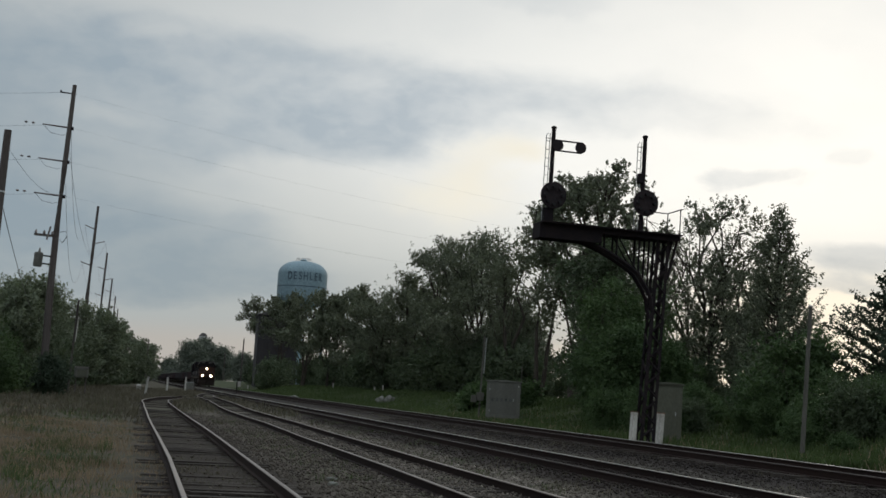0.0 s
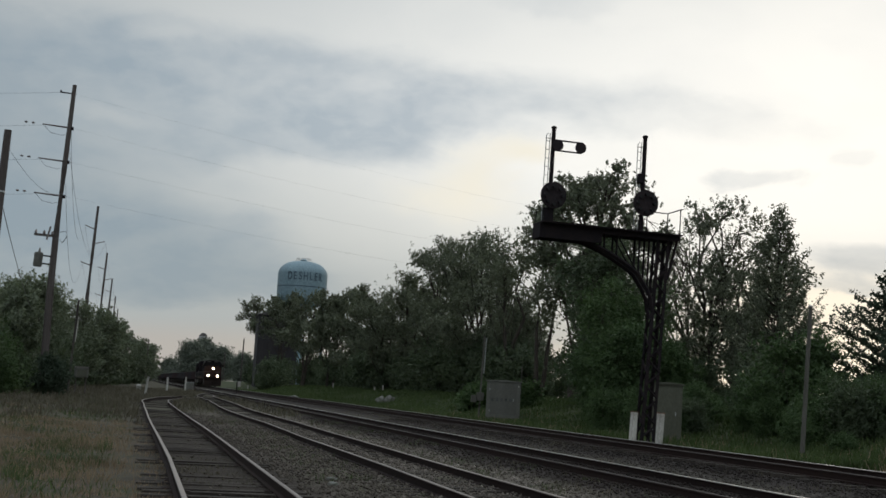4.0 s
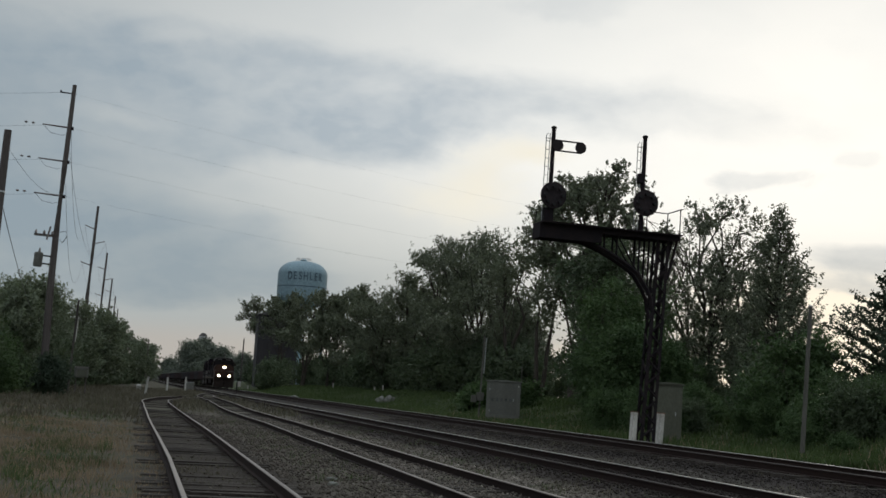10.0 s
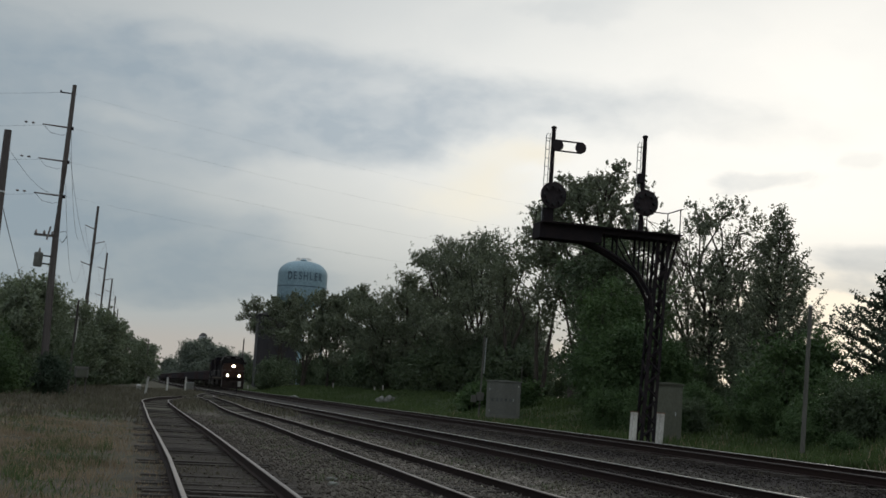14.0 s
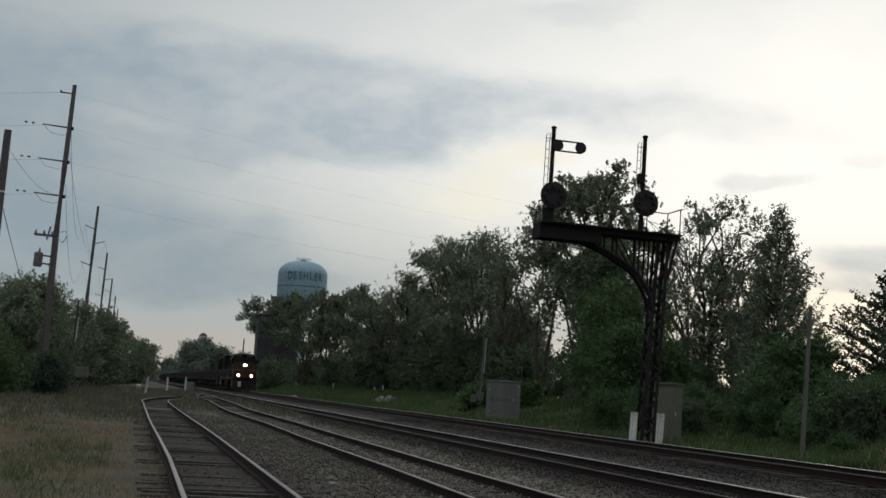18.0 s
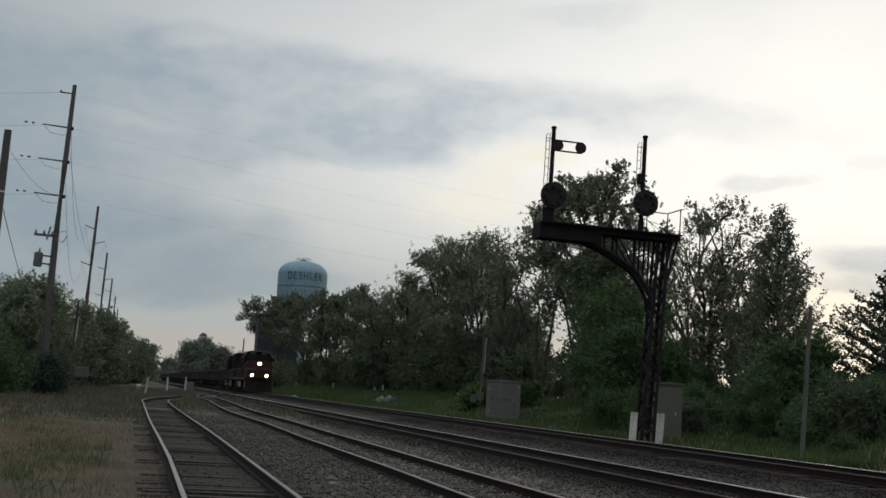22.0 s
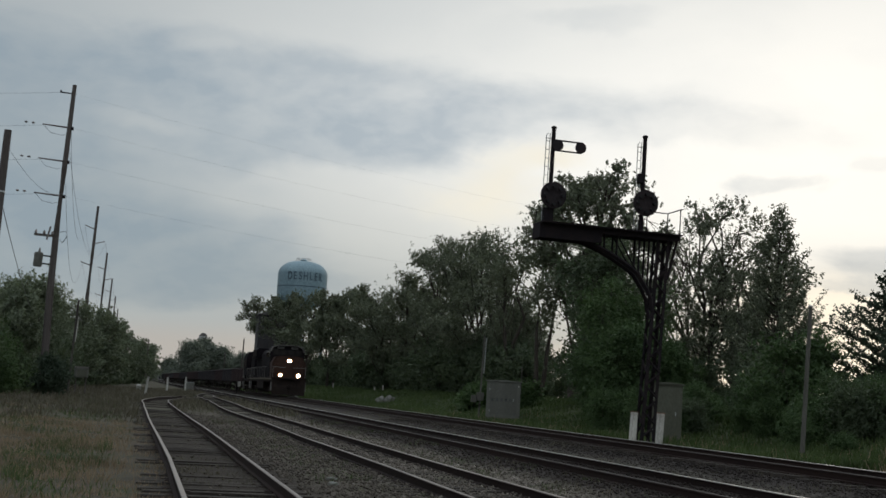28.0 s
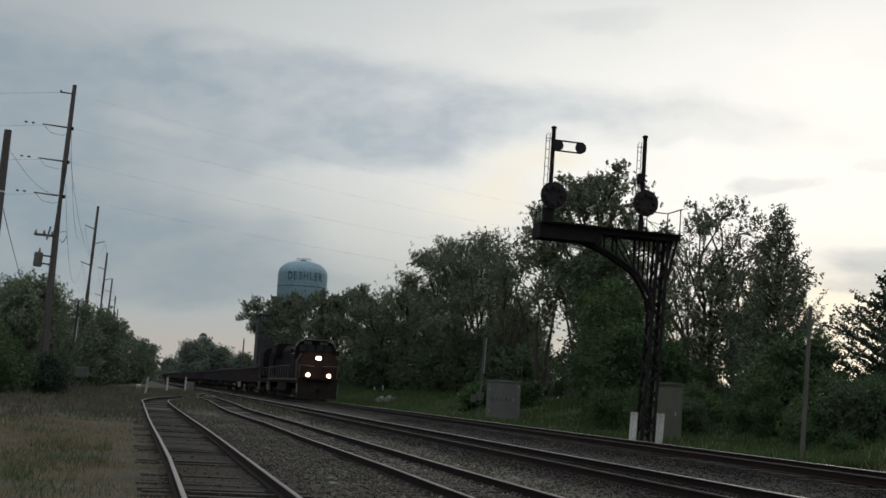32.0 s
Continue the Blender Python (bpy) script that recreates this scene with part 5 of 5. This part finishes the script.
    wood, lv = grow(rng, h, crown, trunk, clumps, leaves, leaf, sigma, lean, stems, fill, lobes, spike)
    tree_parts(t, wood, lv, material)
    return t


def make_spruce(x, y, h, rad, label, seed):
    rng = np.random.default_rng(seed)
    h -= ground_z(x)
    t = thing("conifer", label, "conifer tree", pose(x, y, ground_z(x) - 0.08), "conifers")
    wood = Shape().path([(0, 0, 0), (0, 0, h * 0.5), (0, 0, h)], [0.16, 0.1, 0.02], 7)
    cents = []
    z = 0.25
    while z < h - 0.1:
        f = 1 - z / h
        for k in range(14):
            a = rng.uniform(0, 2 * math.pi)
            ln = rad * f * rng.uniform(0.45, 1.2) + 0.12
            end = np.array([ln * math.cos(a), ln * math.sin(a), z + ln * rng.uniform(0.25, 0.75)])
            wood.path([(0, 0, z), end], [0.03, 0.006], 3)
            n = int(60 + 110 * f)
            s = rng.uniform(0.15, 1.0, n)[:, None]
            cents.append(np.array([0, 0, z]) * (1 - s) + end * s + rng.normal(size=(n, 3)) * 0.06)
        z += 0.3
    lv = leaf_quads(rng, np.concatenate(cents), 0.14)
    tree_parts(t, wood, lv, M_NEEDLE)


def make_pointed_tree(x, y, label, seed):
    """Limbs that climb from a straight trunk, leafy along their outer part."""
    rng = np.random.default_rng(seed)
    t = thing("tree", label, "tree", pose(x, y, ground_z(x) - 0.08), "trees along the line")
    h = 11.5 - ground_z(x)
    wood = Shape().path([(0, 0, 0), (0.05, 0, h * 0.35), (-0.05, 0.05, h * 0.7), (0, 0, h * 0.97)], [0.19, 0.14, 0.07, 0.015], 8)
    cents = []
    for k in range(150):
        f = 1 - (k / 150) ** 0.8
        z = h * (0.24 + 0.76 * f)
        wide = float(np.interp(z / h, (0.2, 0.35, 0.5, 0.62, 0.75, 0.9, 1.0), (2.5, 3.3, 2.8, 2.0, 1.5, 0.9, 0.05)))
        r = wide * rng.uniform(0.5, 1.08)
        a = k * 2.4 + rng.uniform(-0.4, 0.4)
        root = np.array([0, 0, max(1.2, z - r * rng.uniform(0.7, 1.3))])
        end = np.array([r * math.cos(a), r * math.sin(a), z])
        mid = root * 0.45 + end * 0.55 + np.array([0, 0, -0.12 * r])
        wood.path([root, mid, end], [0.035, 0.022, 0.006], 4)
        for _ in range(3):
            tip = mid + (end - mid) * rng.uniform(0.3, 1.0) + rng.normal(size=3) * 0.22 + np.array([0, 0, 0.2])
            n = int(22 + 17 * r)
            st = rng.uniform(0, 1.0, (n, 1))
            cents.append(mid * (1 - st) + tip * st + rng.normal(size=(n, 3)) * (0.15 - 0.09 * st))
        n = int(22 + 20 * r)
        st = rng.uniform(0.2, 1.12, (n, 1))
        cents.append(mid * (1 - st) + end * st + rng.normal(size=(n, 3)) * 0.07)
    tree_parts(t, wood, leaf_quads(rng, np.concatenate(cents), 0.12), M_LEAF)


DENSE = "broad dark green tree in full leaf beside the tracks"
# the row behind the far main, from far to near
ROW = [(28.2, 287, 20.6, 4.6), (27.0, 245, 19.5, 5.2), (28.0, 215, 18.5, 5.0), (29.0, 193, 17.5, 4.6), (30.0, 174, 16.4, 4.4), (30.0, 153, 14.0, 4.2), (31.0, 143.5, 16.2, 3.4),
       (31.0, 133, 19.5, 4.6), (32.0, 125, 18.6, 4.7), (32.0, 115.5, 17.4, 4.2), (31.0, 103.5, 16.7, 3.6), (30.0, 93, 13.4, 3.0), (33.0, 108.0, 10.0, 2.7), (34.5, 113.5, 11.0, 3.0)]
for k, (x, y, h, r) in enumerate(ROW):
    count = (70, 90, 90, 95, 120, 120, 110, 108, 112, 104, 28, 10, 70, 80)[k]
    make_tree(x, y, h * 0.97, (0.12 if k > 11 else 0.44 if k > 9 else (0.6, 0.5, 0.3, 0.3)[k] if k < 4 else 0.2, 0.99, r * 0.95, 0.55), count, 150 if y > 160 else 190, 0.3 if y > 160 else 0.2, 0.46, M_LEAF, DENSE, 10 + k, 0.3, stems=3 if k % 3 == 0 else 2, fill=0.2, lobes=0 if k in (10, 11) else 16)
make_tree(30.9, 87.0, 19.3, (0.34, 0.98, 5.6, 0.36), 250, 140, 0.19, 0.29, M_LEAF, "tall open-crowned cottonwood with a dark leaning trunk", 41, 0.5, (0.11, -0.07), 1, fill=0.25, lobes=25)
for k, (x, y, h, r, c) in enumerate(((31.0, 65.5, 14.1, 2.9, 95), (32.0, 70.2, 12.0, 2.4, 60), (32.0, 63.9, 11.4, 2.7, 70), (32.5, 60.6, 9.6, 2.1, 45))):
    make_tree(x, y, h, (0.18 if k < 2 else 0.16, 0.99, r * 1.15, 0.4), int(c * 1.5), 98, 0.142, 0.25, M_LEAF, "thin-crowned tree with sky showing through its leaves", 250 + k, 0.2, stems=2, fill=0.13, lobes=19)
make_pointed_tree(30.2, 56.0, "pointed tree with ragged dark leaves, widest near its foot", 63)
for k, (x, y, h, r) in enumerate(((24.0, 60.2, 7.5, 2.2), (24.2, 63.0, 6.0, 1.5), (23.4, 57.5, 5.0, 1.8), (24.6, 62.0, 4.6, 2.1), (25.3, 58.5, 3.2, 1.4))):
    make_tree(x, y, h, (0.04, 1.0, r, 0.5), 110, 230, 0.115, 0.34, M_LEAF_FRESH, "bushy fresh green young tree behind the signal post", 70 + k, 0.1, stems=3, name="young_tree", group="young trees")
make_tree(28.0, 73.5, 11.8, (0.1, 1.0, 3.0, 0.5), 120, 150, 0.17, 0.42, M_LEAF_DARK, "dark round-topped tree behind the signal post", 76, 0.16, stems=2)
make_spruce(28.6, 43.0, 8.2, 4.0, "dark conifer with drooping branches beside the brush", 80)
make_tree(-5.35, 89.5, 2.45, (0.0, 1.0, 1.25, 0.4), 60, 170, 0.12, 0.24, M_NEEDLE, "small dark evergreen bush growing beside the grass", 81, 0.07, stems=3, name="evergreen_bush", category="shrub", group="")
# brush under and between the trees, in a few shapes set out again and again
brush, coarse = [], []
for k, (h, r, mat_) in enumerate(((3.2, 1.7, M_LEAF_FRESH), (2.6, 1.5, M_LEAF_DARK), (4.0, 1.9, M_LEAF_DARK), (2.0, 1.3, M_LEAF_FRESH), (5.2, 2.2, M_LEAF_DARK), (3.6, 1.4, M_LEAF_FRESH))):
    at = ((24.2, 25.6, 27.5, 24.6, 28.0, 22.6)[k], (43.5, 47.5, 66.0, 46.0, 70.0, 58.0)[k])
    brush.append(make_tree(*at, h, (0.02, 1.0, r, 0.45), 64, 170, 0.115, 0.34, mat_, "leafy green shrub in the brush beside the tracks", 90 + k, 0.06, stems=3, name="shrub", category="shrub", group="brush"))
    at = ((33.0, 34.0, 33.5, 34.5, 35.0, 33.0)[k], (150.0, 156.0, 162.0, 168.0, 172.0, 146.0)[k])
    coarse.append(make_tree(*at, h, (0.02, 1.0, r, 0.45), 50, 70, 0.2, 0.38, mat_, "leafy green shrub under the trees", 95 + k, 0.06, stems=2, name="shrub", category="shrub", group="brush"))
rng = random.Random(5)
SPOTS = []
y = 36.0
while y < 80:
    SPOTS.append((25.2 + rng.uniform(-0.8, 1.0), y, rng.choice((0, 1, 3, 5)), rng.uniform(0.6, 0.95)))
    SPOTS.append((28.0 + rng.uniform(-1, 1.2), y + 1, rng.choice((2, 1, 2)), rng.uniform(0.5, 0.75) * (0.62 if y < 52 else 1.0)))
    if y < 58:
        SPOTS.append((21.8 + rng.uniform(-1.0, 1.6), y + 0.6, rng.choice((0, 3, 5)), rng.uniform(0.3, 0.55)))
    y += 2.3
y = 80.0
while y < 300:
    SPOTS.append((31.0 + rng.uniform(-1, 1) - max(0, (y - 200) * 0.03), y, rng.choice((2, 4, 4)), rng.uniform(0.9, 1.4)))
    if 90 < y < 175:
        SPOTS.append((35.0 + rng.uniform(-1, 1), y + 1.5, 4, rng.uniform(1.0, 1.3)))
    y += 4.2
y = 62.0
while y < 330:
    SPOTS.append((float(np.interp(y, (62, 120, 190, 330), (-11.0, -9.0, -5.5, 0.5))) + rng.uniform(-1.5, 0.6), y, rng.choice((0, 1, 2, 4)), rng.uniform(0.9, 1.4)))
    y += 3.2
SPOTS += [(28.8, 61.5, 2, 1.0), (29.8, 64.0, 2, 1.05), (24.6, 40.8, 0, 0.95), (25.7, 41.5, 1, 1.1), (24.2, 38.4, 1, 1.15), (26.4, 40.0, 0, 0.85), (23.0, 40.2, 3, 1.1), (23.2, 50.6, 0, 0.9), (22.4, 48.4, 1, 0.9), (-9.6, 84.0, 0, 1.0), (-8.2, 82.0, 3, 1.1), (-10.6, 88.0, 0, 1.1), (-7.4, 94.0, 1, 0.9), (23.2, 85.5, 3, 0.8), (22.5, 84.5, 3, 0.7), (40.0, 112.0, 2, 0.9), (32.0, 103.0, 2, 1.0), (33.0, 100.5, 1, 1.0), (31.5, 97.0, 1, 0.8), (33.5, 98.5, 2, 0.75), (42.5, 116.0, 4, 0.6), (38.0, 118.0, 2, 0.8), (36.5, 112.0, 1, 0.9), (33.5, 111.0, 2, 0.6), (35.5, 119.0, 2, 0.7), (39.0, 124.0, 4, 0.6), (38.5, 120.0, 4, 0.8), (41.0, 121.0, 2, 1.0), (43.0, 120.0, 4, 0.7), (44.5, 119.0, 2, 1.0), (23.6, 236.0, 4, 0.8), (27.4, 248.0, 4, 1.4), (23.2, 226.0, 2, 1.2), (26.2, 240.0, 4, 1.3)]
for x, y, k, s in SPOTS:
    way = math.degrees(math.atan2(x, y))
    if 6.6 < way < 7.4 and y > 150:
        continue
    if 17.4 < way < 20.6 and y < 108 or 24.2 < way < 25.8 and x > 26.5 and not 61 < y < 65:
        continue
    if x > 20 and y < 76 and way > 23.0:
        s *= 0.6 if way < 27.2 else 0.74 if way < 29.4 else 0.6
    b = (brush if y < 76 and x > 0 or y < 100 and x < 0 else coarse)[k]
    b.scale = (s, s, s)
    copy_thing(b, pose(x, y, ground_z(x) - 0.1, 0, 0, rng.uniform(0, 360)))
for b in brush + coarse:
    b.scale = (1, 1, 1)
# near side: a hedge of trees that runs off beside the power line
LEFT = [(-13.5, 84, 7.7, 2.5), (-11.5, 94, 7.4, 2.5), (-9.9, 105, 7.6, 2.5), (-9.4, 120, 9.3, 2.7), (-8.2, 138, 9.0, 2.7), (-6.4, 158, 9.6, 2.8), (-4.2, 184, 10.2, 3.0), (-3.2, 205, 9.8, 3.0), (-1.5, 248, 9.6, 3.2), (0.6, 285, 9.0, 3.2), (2.4, 328, 9.3, 3.4), (4.5, 390, 8.6, 3.6), (6.2, 470, 7.6, 3.8), (-14, 110, 9.2, 3.0), (-13, 130, 9.8, 3)]
for k, (x, y, h, r) in enumerate(LEFT):
    make_tree(x, y, h, (0.08, 1.0, r, 0.5), 85, 200 if y < 180 else 90, 0.2 if y < 180 else 0.32, 0.5, M_LEAF_HEDGE, "bushy green tree in the hedge beside the power line", 120 + k, 0.16, stems=3, group="hedge trees")
for k, (x, y, h, r) in enumerate(((24.5, 560, 16.0, 7), (31.6, 600, 20.0, 7.5), (40.0, 600, 15.5, 5.5), (47.0, 560, 12.0, 5.0), (54.0, 480, 12.5, 5.0), (20.0, 690, 10.0, 6.0))):
    make_tree(x, y, h, (0.1, 1.0, r, 0.5), 100, 170, 0.6, 1.2, M_FAR_HAZY, "rounded tree far down the line", 150 + k, 0.4, group="distant trees")


def make_far_woods():
    rng = np.random.default_rng(7)
    n = 26000
    a = rng.uniform(0, 2 * math.pi, n)
    d = 1300 + 260 * np.sin(a * 3) + rng.uniform(0, 120, n)
    top = 13 + 4 * np.sin(a * 23) + 3 * np.sin(a * 61 + 1) + 2.5 * np.sin(a * 140)
    c = np.stack([d * np.sin(a), d * np.cos(a), rng.uniform(0, 1, n) ** 0.7 * top], axis=1)
    me = quads("far_woods", leaf_quads(rng, c, 7.0), M_FAR_HAZY)
    tagged(new("far_woods", me), "distant band of hazy green woods on the horizon", "woods", kind="stuff")


make_far_woods()


# ---- two small birds that cross the sky ----
def make_bird(flap):
    t = thing("bird", "small dark bird flying across the pale sky", "bird", pose(0, 0, 0), "birds")
    part("body", Shape().path([(-0.07, 0, 0), (-0.03, 0, 0.006), (0.03, 0, 0), (0.09, 0, 0.003)], [0.005, 0.018, 0.016, 0.004], 8), M_BARK, t)
    for s in (-1, 1):
        part("wing", Shape().prism([(-0.02, 0.0), (0.03, 0.0), (0.025, 0.006), (-0.015, 0.006)], 0.005, 0.13, pose(0, 0, 0, s * flap if s > 0 else -flap, 0, 0 if s > 0 else 180)), M_BARK, t)
    part("tail", Shape().prism([(0.08, 0.0), (0.13, 0.0), (0.13, 0.004), (0.08, 0.004)], -0.016, 0.016), M_BARK, t)
    return t


# seconds and place: they come in high over the mains, sweep down across the line and climb away
FLIGHT = [(0.0, 35.93, 36.00, 13.63), (0.5, 27.11, 38.00, 13.60), (0.8, 21.76, 40.00, 13.82), (1.0, 17.96, 41.00, 13.79), (1.2, 14.80, 43.00, 13.61), (1.4, 11.84, 45.00, 12.95), (1.6, 9.36, 48.00, 12.54), (1.8, 7.21, 52.00, 13.02), (2.0, 5.68, 57.00, 14.38), (2.2, 4.93, 64.00, 16.84), (2.6, 4.35, 85.00, 24.91), (3.2, 3.46, 120.00, 41.93), (32.0, 2.95, 700.00, 339.73)]
BIRDS = [(make_bird(18), Vector((0, 0, 0))), (make_bird(-12), Vector((0.27, -0.06, -0.01)))]


# ---- grass, weeds and loose stones ----
def blades(rng, n, xr, yr, h, w, material, name, label, keep):
    x, y = rng.uniform(*xr, n), yr[0] + (yr[1] - yr[0]) * rng.uniform(0, 1, n) ** 1.5
    ok = np.array([keep(p, q) for p, q in zip(x, y)])
    x, y = x[ok], y[ok]
    n = len(x)
    z = np.array([ground_z(p) for p in x]) - 0.03
    hh = h * rng.uniform(0.4, 1.3, n) * np.array([0.7 + 0.7 * noise.noise(Vector((p * 0.4, q * 0.4, 8))) for p, q in zip(x, y)])
    a = rng.uniform(0, 2 * math.pi, n)
    ww = w * rng.uniform(0.6, 1.4, n)
    lean = rng.normal(size=(n, 2)) * 0.35 * hh[:, None]
    dx, dy = np.cos(a) * ww / 2, np.sin(a) * ww / 2
    b0 = np.stack([x - dx, y - dy, z], 1)
    b1 = np.stack([x + dx, y + dy, z], 1)
    t1 = np.stack([x + lean[:, 0] + dx * 0.2, y + lean[:, 1] + dy * 0.2, z + hh], 1)
    t0 = np.stack([x + lean[:, 0] - dx * 0.2, y + lean[:, 1] - dy * 0.2, z + hh], 1)
    me = quads(name, np.stack([b0, b1, t1, t0], 1), material)
    tagged(new(name, me), label, "grass", kind="stuff")


rng = np.random.default_rng(3)
patch = lambda x, y, s=0.25, o=0.0: noise.noise(Vector((x * s, y * s, o)))
blades(rng, 76000, (-9, 0.5), (11, 75), 0.19, 0.016, M_STRAW, "dry_grass", "tangled dry straw-coloured grass beside the spur", lambda x, y: patch(x, y) + 0.6 * patch(x, y, 1.1, 15) > -0.12 and x + 1.3 * patch(x, y, 2.2, 3) + 0.9 * patch(x, y, 0.5) < -0.35 and patch(x, y, 0.9, 6) * 45 > y - 46)
blades(rng, 9000, (-3.0, -0.3), (20, 36), 0.24, 0.014, M_GRASS, "weed_patch", "clump of taller green weeds in the dry grass", lambda x, y: ((x + 1.3) / 0.9) ** 2 + ((y - 26.5) / 6) ** 2 + 2.2 * patch(x, y, 1.6, 2) < 0.6)
blades(rng, 5000, (-1.6, 0.3), (15, 44), 0.34, 0.014, M_STRAW, "straw_tuft", "tufts of tall pale straw", lambda x, y: patch(x, y, 0.8, 12) > 0.2 and x + 0.6 * patch(x, y, 2.2, 3) < 0.05)
blades(rng, 36000, (-4, 0.7), (11, 48), 0.1, 0.013, M_STRAW, "matted_straw", "flattened matted straw on the bare ground", lambda x, y: patch(x, y, 1.4, 21) + 0.5 * patch(x, y, 4, 22) > -0.1)
blades(rng, 9000, (0.6, 2.5), (12, 60), 0.08, 0.012, M_WEED, "tie_weeds", "short dead weeds between the old ties", lambda x, y: patch(x, y, 1.2, 31) > -0.05)
blades(rng, 46000, (-12, 0.4), (12, 110), 0.18, 0.02, M_GRASS, "green_grass", "patches of green grass beside the spur", lambda x, y: patch(x, y) < 0.03 and y > 15 + 14 * patch(x, y, 0.7, 17) and x + 1.3 * patch(x, y, 2.2, 3) < -0.3 and patch(x, y, 0.12, 7) * 60 > y - 80)
blades(rng, 90000, (17.0, 30.0), (30, 230), 0.3, 0.06, M_GRASS, "green_grass", "long green grass behind the far main", lambda x, y: x > 17.6 + 0.6 * patch(x, y, 0.5))
blades(rng, 34000, (-9.0, 8.6), (36, 190), 0.36, 0.06, M_WEED, "far_weeds", "dark rank weeds between the joining tracks", lambda x, y: min(abs(x - track_x(k, y)) for k in TRACKS) > 1.0 and y + 26 * patch(x, y, 0.7, 5) > (52 if x < 0.8 else 68))
blades(rng, 36000, (3.2, 13.0), (13, 80), 0.13, 0.016, M_WEED, "track_weeds", "low dull weeds growing in the ballast", lambda x, y: patch(x, y, 0.6, 4) + 0.5 * patch(x, y, 2.3, 9) > 0.12 and min(abs(x - track_x(k, y)) for k in TRACKS) > 0.95)
blades(rng, 26000, (3.2, 9.0), (13, 90), 0.12, 0.014, M_GRASS, "ballast_grass", "thin green grass sprouting in the ballast", lambda x, y: patch(x, y, 0.45, 14) + 0.6 * patch(x, y, 1.7, 19) > 0.1 and min(abs(x - track_x(k, y)) for k in TRACKS) > 0.85)
blades(rng, 2500, (17.2, 24.0), (28, 90), 0.4, 0.03, M_STRAW, "dry_weeds", "tall dry weeds at the edge of the ballast", lambda x, y: patch(x, y, 0.5, 9) > 0.1)


def make_stones():
    """Loose ballast: small broken stones on the bed."""
    rng = np.random.default_rng(11)
    n = 52000
    x = rng.uniform(0.7, 16.4, n)
    y = 12 + 48 * rng.uniform(0, 1, n) ** 1.7
    keep = np.array([abs(p - 1.51) > 1.2 or q > 0.93 for p, q in zip(x, rng.uniform(0, 1, n))])
    x, y = x[keep], y[keep]
    n = len(x)
    z = np.array([ground_z(p) for p in x]) + rng.uniform(-0.01, 0.02, n)
    base = np.array([(1, 0, 0), (-0.5, 0.87, 0), (-0.5, -0.87, 0), (0.1, 0.05, 0.8), (0, 0, -0.6)])
    faces = np.array([(0, 1, 3), (1, 2, 3), (2, 0, 3), (1, 0, 4), (2, 1, 4), (0, 2, 4)])
    s = 0.027 * rng.uniform(0.6, 1.7, (n, 1, 1))
    a = rng.uniform(0, 2 * math.pi, n)
    v = base[None] * s * rng.uniform(0.6, 1.4, (n, 5, 3))
    c, q = np.cos(a)[:, None], np.sin(a)[:, None]
    v = np.stack([v[..., 0] * c - v[..., 1] * q, v[..., 0] * q + v[..., 1] * c, v[..., 2]], -1) + np.stack([x, y, z], -1)[:, None]
    f = (faces[None] + 5 * np.arange(n)[:, None, None]).reshape(-1, 3)
    me = bpy.data.meshes.new("ballast_stones")
    me.vertices.add(5 * n)
    me.vertices.foreach_set("co", v.astype(np.float32).ravel())
    me.loops.add(f.size)
    me.loops.foreach_set("vertex_index", f.astype(np.int32).ravel())
    me.polygons.add(len(f))
    me.polygons.foreach_set("loop_start", np.arange(0, f.size, 3, dtype=np.int32))
    me.update(calc_edges=True)
    me.materials.append(M_BALLAST)
    tagged(new("ballast_stones", me), "loose grey-brown crushed ballast stones", "gravel", kind="stuff")


def ballast_mat():
    n = Nodes("loose_ballast")
    rnd = n.add("ShaderNodeNewGeometry").outputs["Random Per Island"]
    col = n.ramp(rnd, [(0.0, (0.052, 0.043, 0.036)), (0.55, (0.115, 0.098, 0.083)), (0.95, (0.186, 0.16, 0.138)), (1.0, (0.29, 0.26, 0.225))])
    dirt = n.span(n.noise(n.coords(), 0.55, 5, 0.7), 0.42, 0.66, 0, 0.5)
    col = n.mix(dirt, col, (0.052, 0.046, 0.039))
    xyz = n.add("ShaderNodeSeparateXYZ")
    n.link(n.coords(), xyz.inputs[0])
    col = n.mix(n.span(xyz.outputs[0], 3.6, 6.6, 0.6, 0), col, (0.046, 0.037, 0.031))
    col = n.mix(n.span(xyz.outputs[0], 9.5, 12.0, 0, 0.76), col, (0.03, 0.026, 0.024))
    n.surface(dark_bands(n, col, xyz.outputs[0], n.math("MULTIPLY", dirt, 0.3)), 0.9, spec=0.15)
    return n.mat


M_BALLAST = ballast_mat()
make_stones()


def motions():
    walk(clouds, [(0.0, pose(0, 0, 0)), (SECONDS, pose(82, 47, 0))])
    for ob, behind in TRAIN:
        walk(ob, [(t, pose(TRACKS["far_main"], FRONT + behind + SPEED * (SECONDS - t), RAIL_TOP["far_main"])) for t in (0.0, 8.0, 16.0, 24.0, SECONDS)])
    for bird, over in BIRDS:
        walk(bird, [(t, Matrix.Translation(over + Vector((x, y, z)))) for t, x, y, z in FLIGHT])
    for axle, r in WHEELS:
        rest = axle.matrix_basis.translation.copy()
        turn = math.degrees(SPEED / r)
        step = 80.0 / turn
        rows = [min(SECONDS, k * step) for k in range(int(SECONDS / step) + 2)]
        walk(axle, [(t, pose(*rest, turn * t)) for t in rows])


motions()
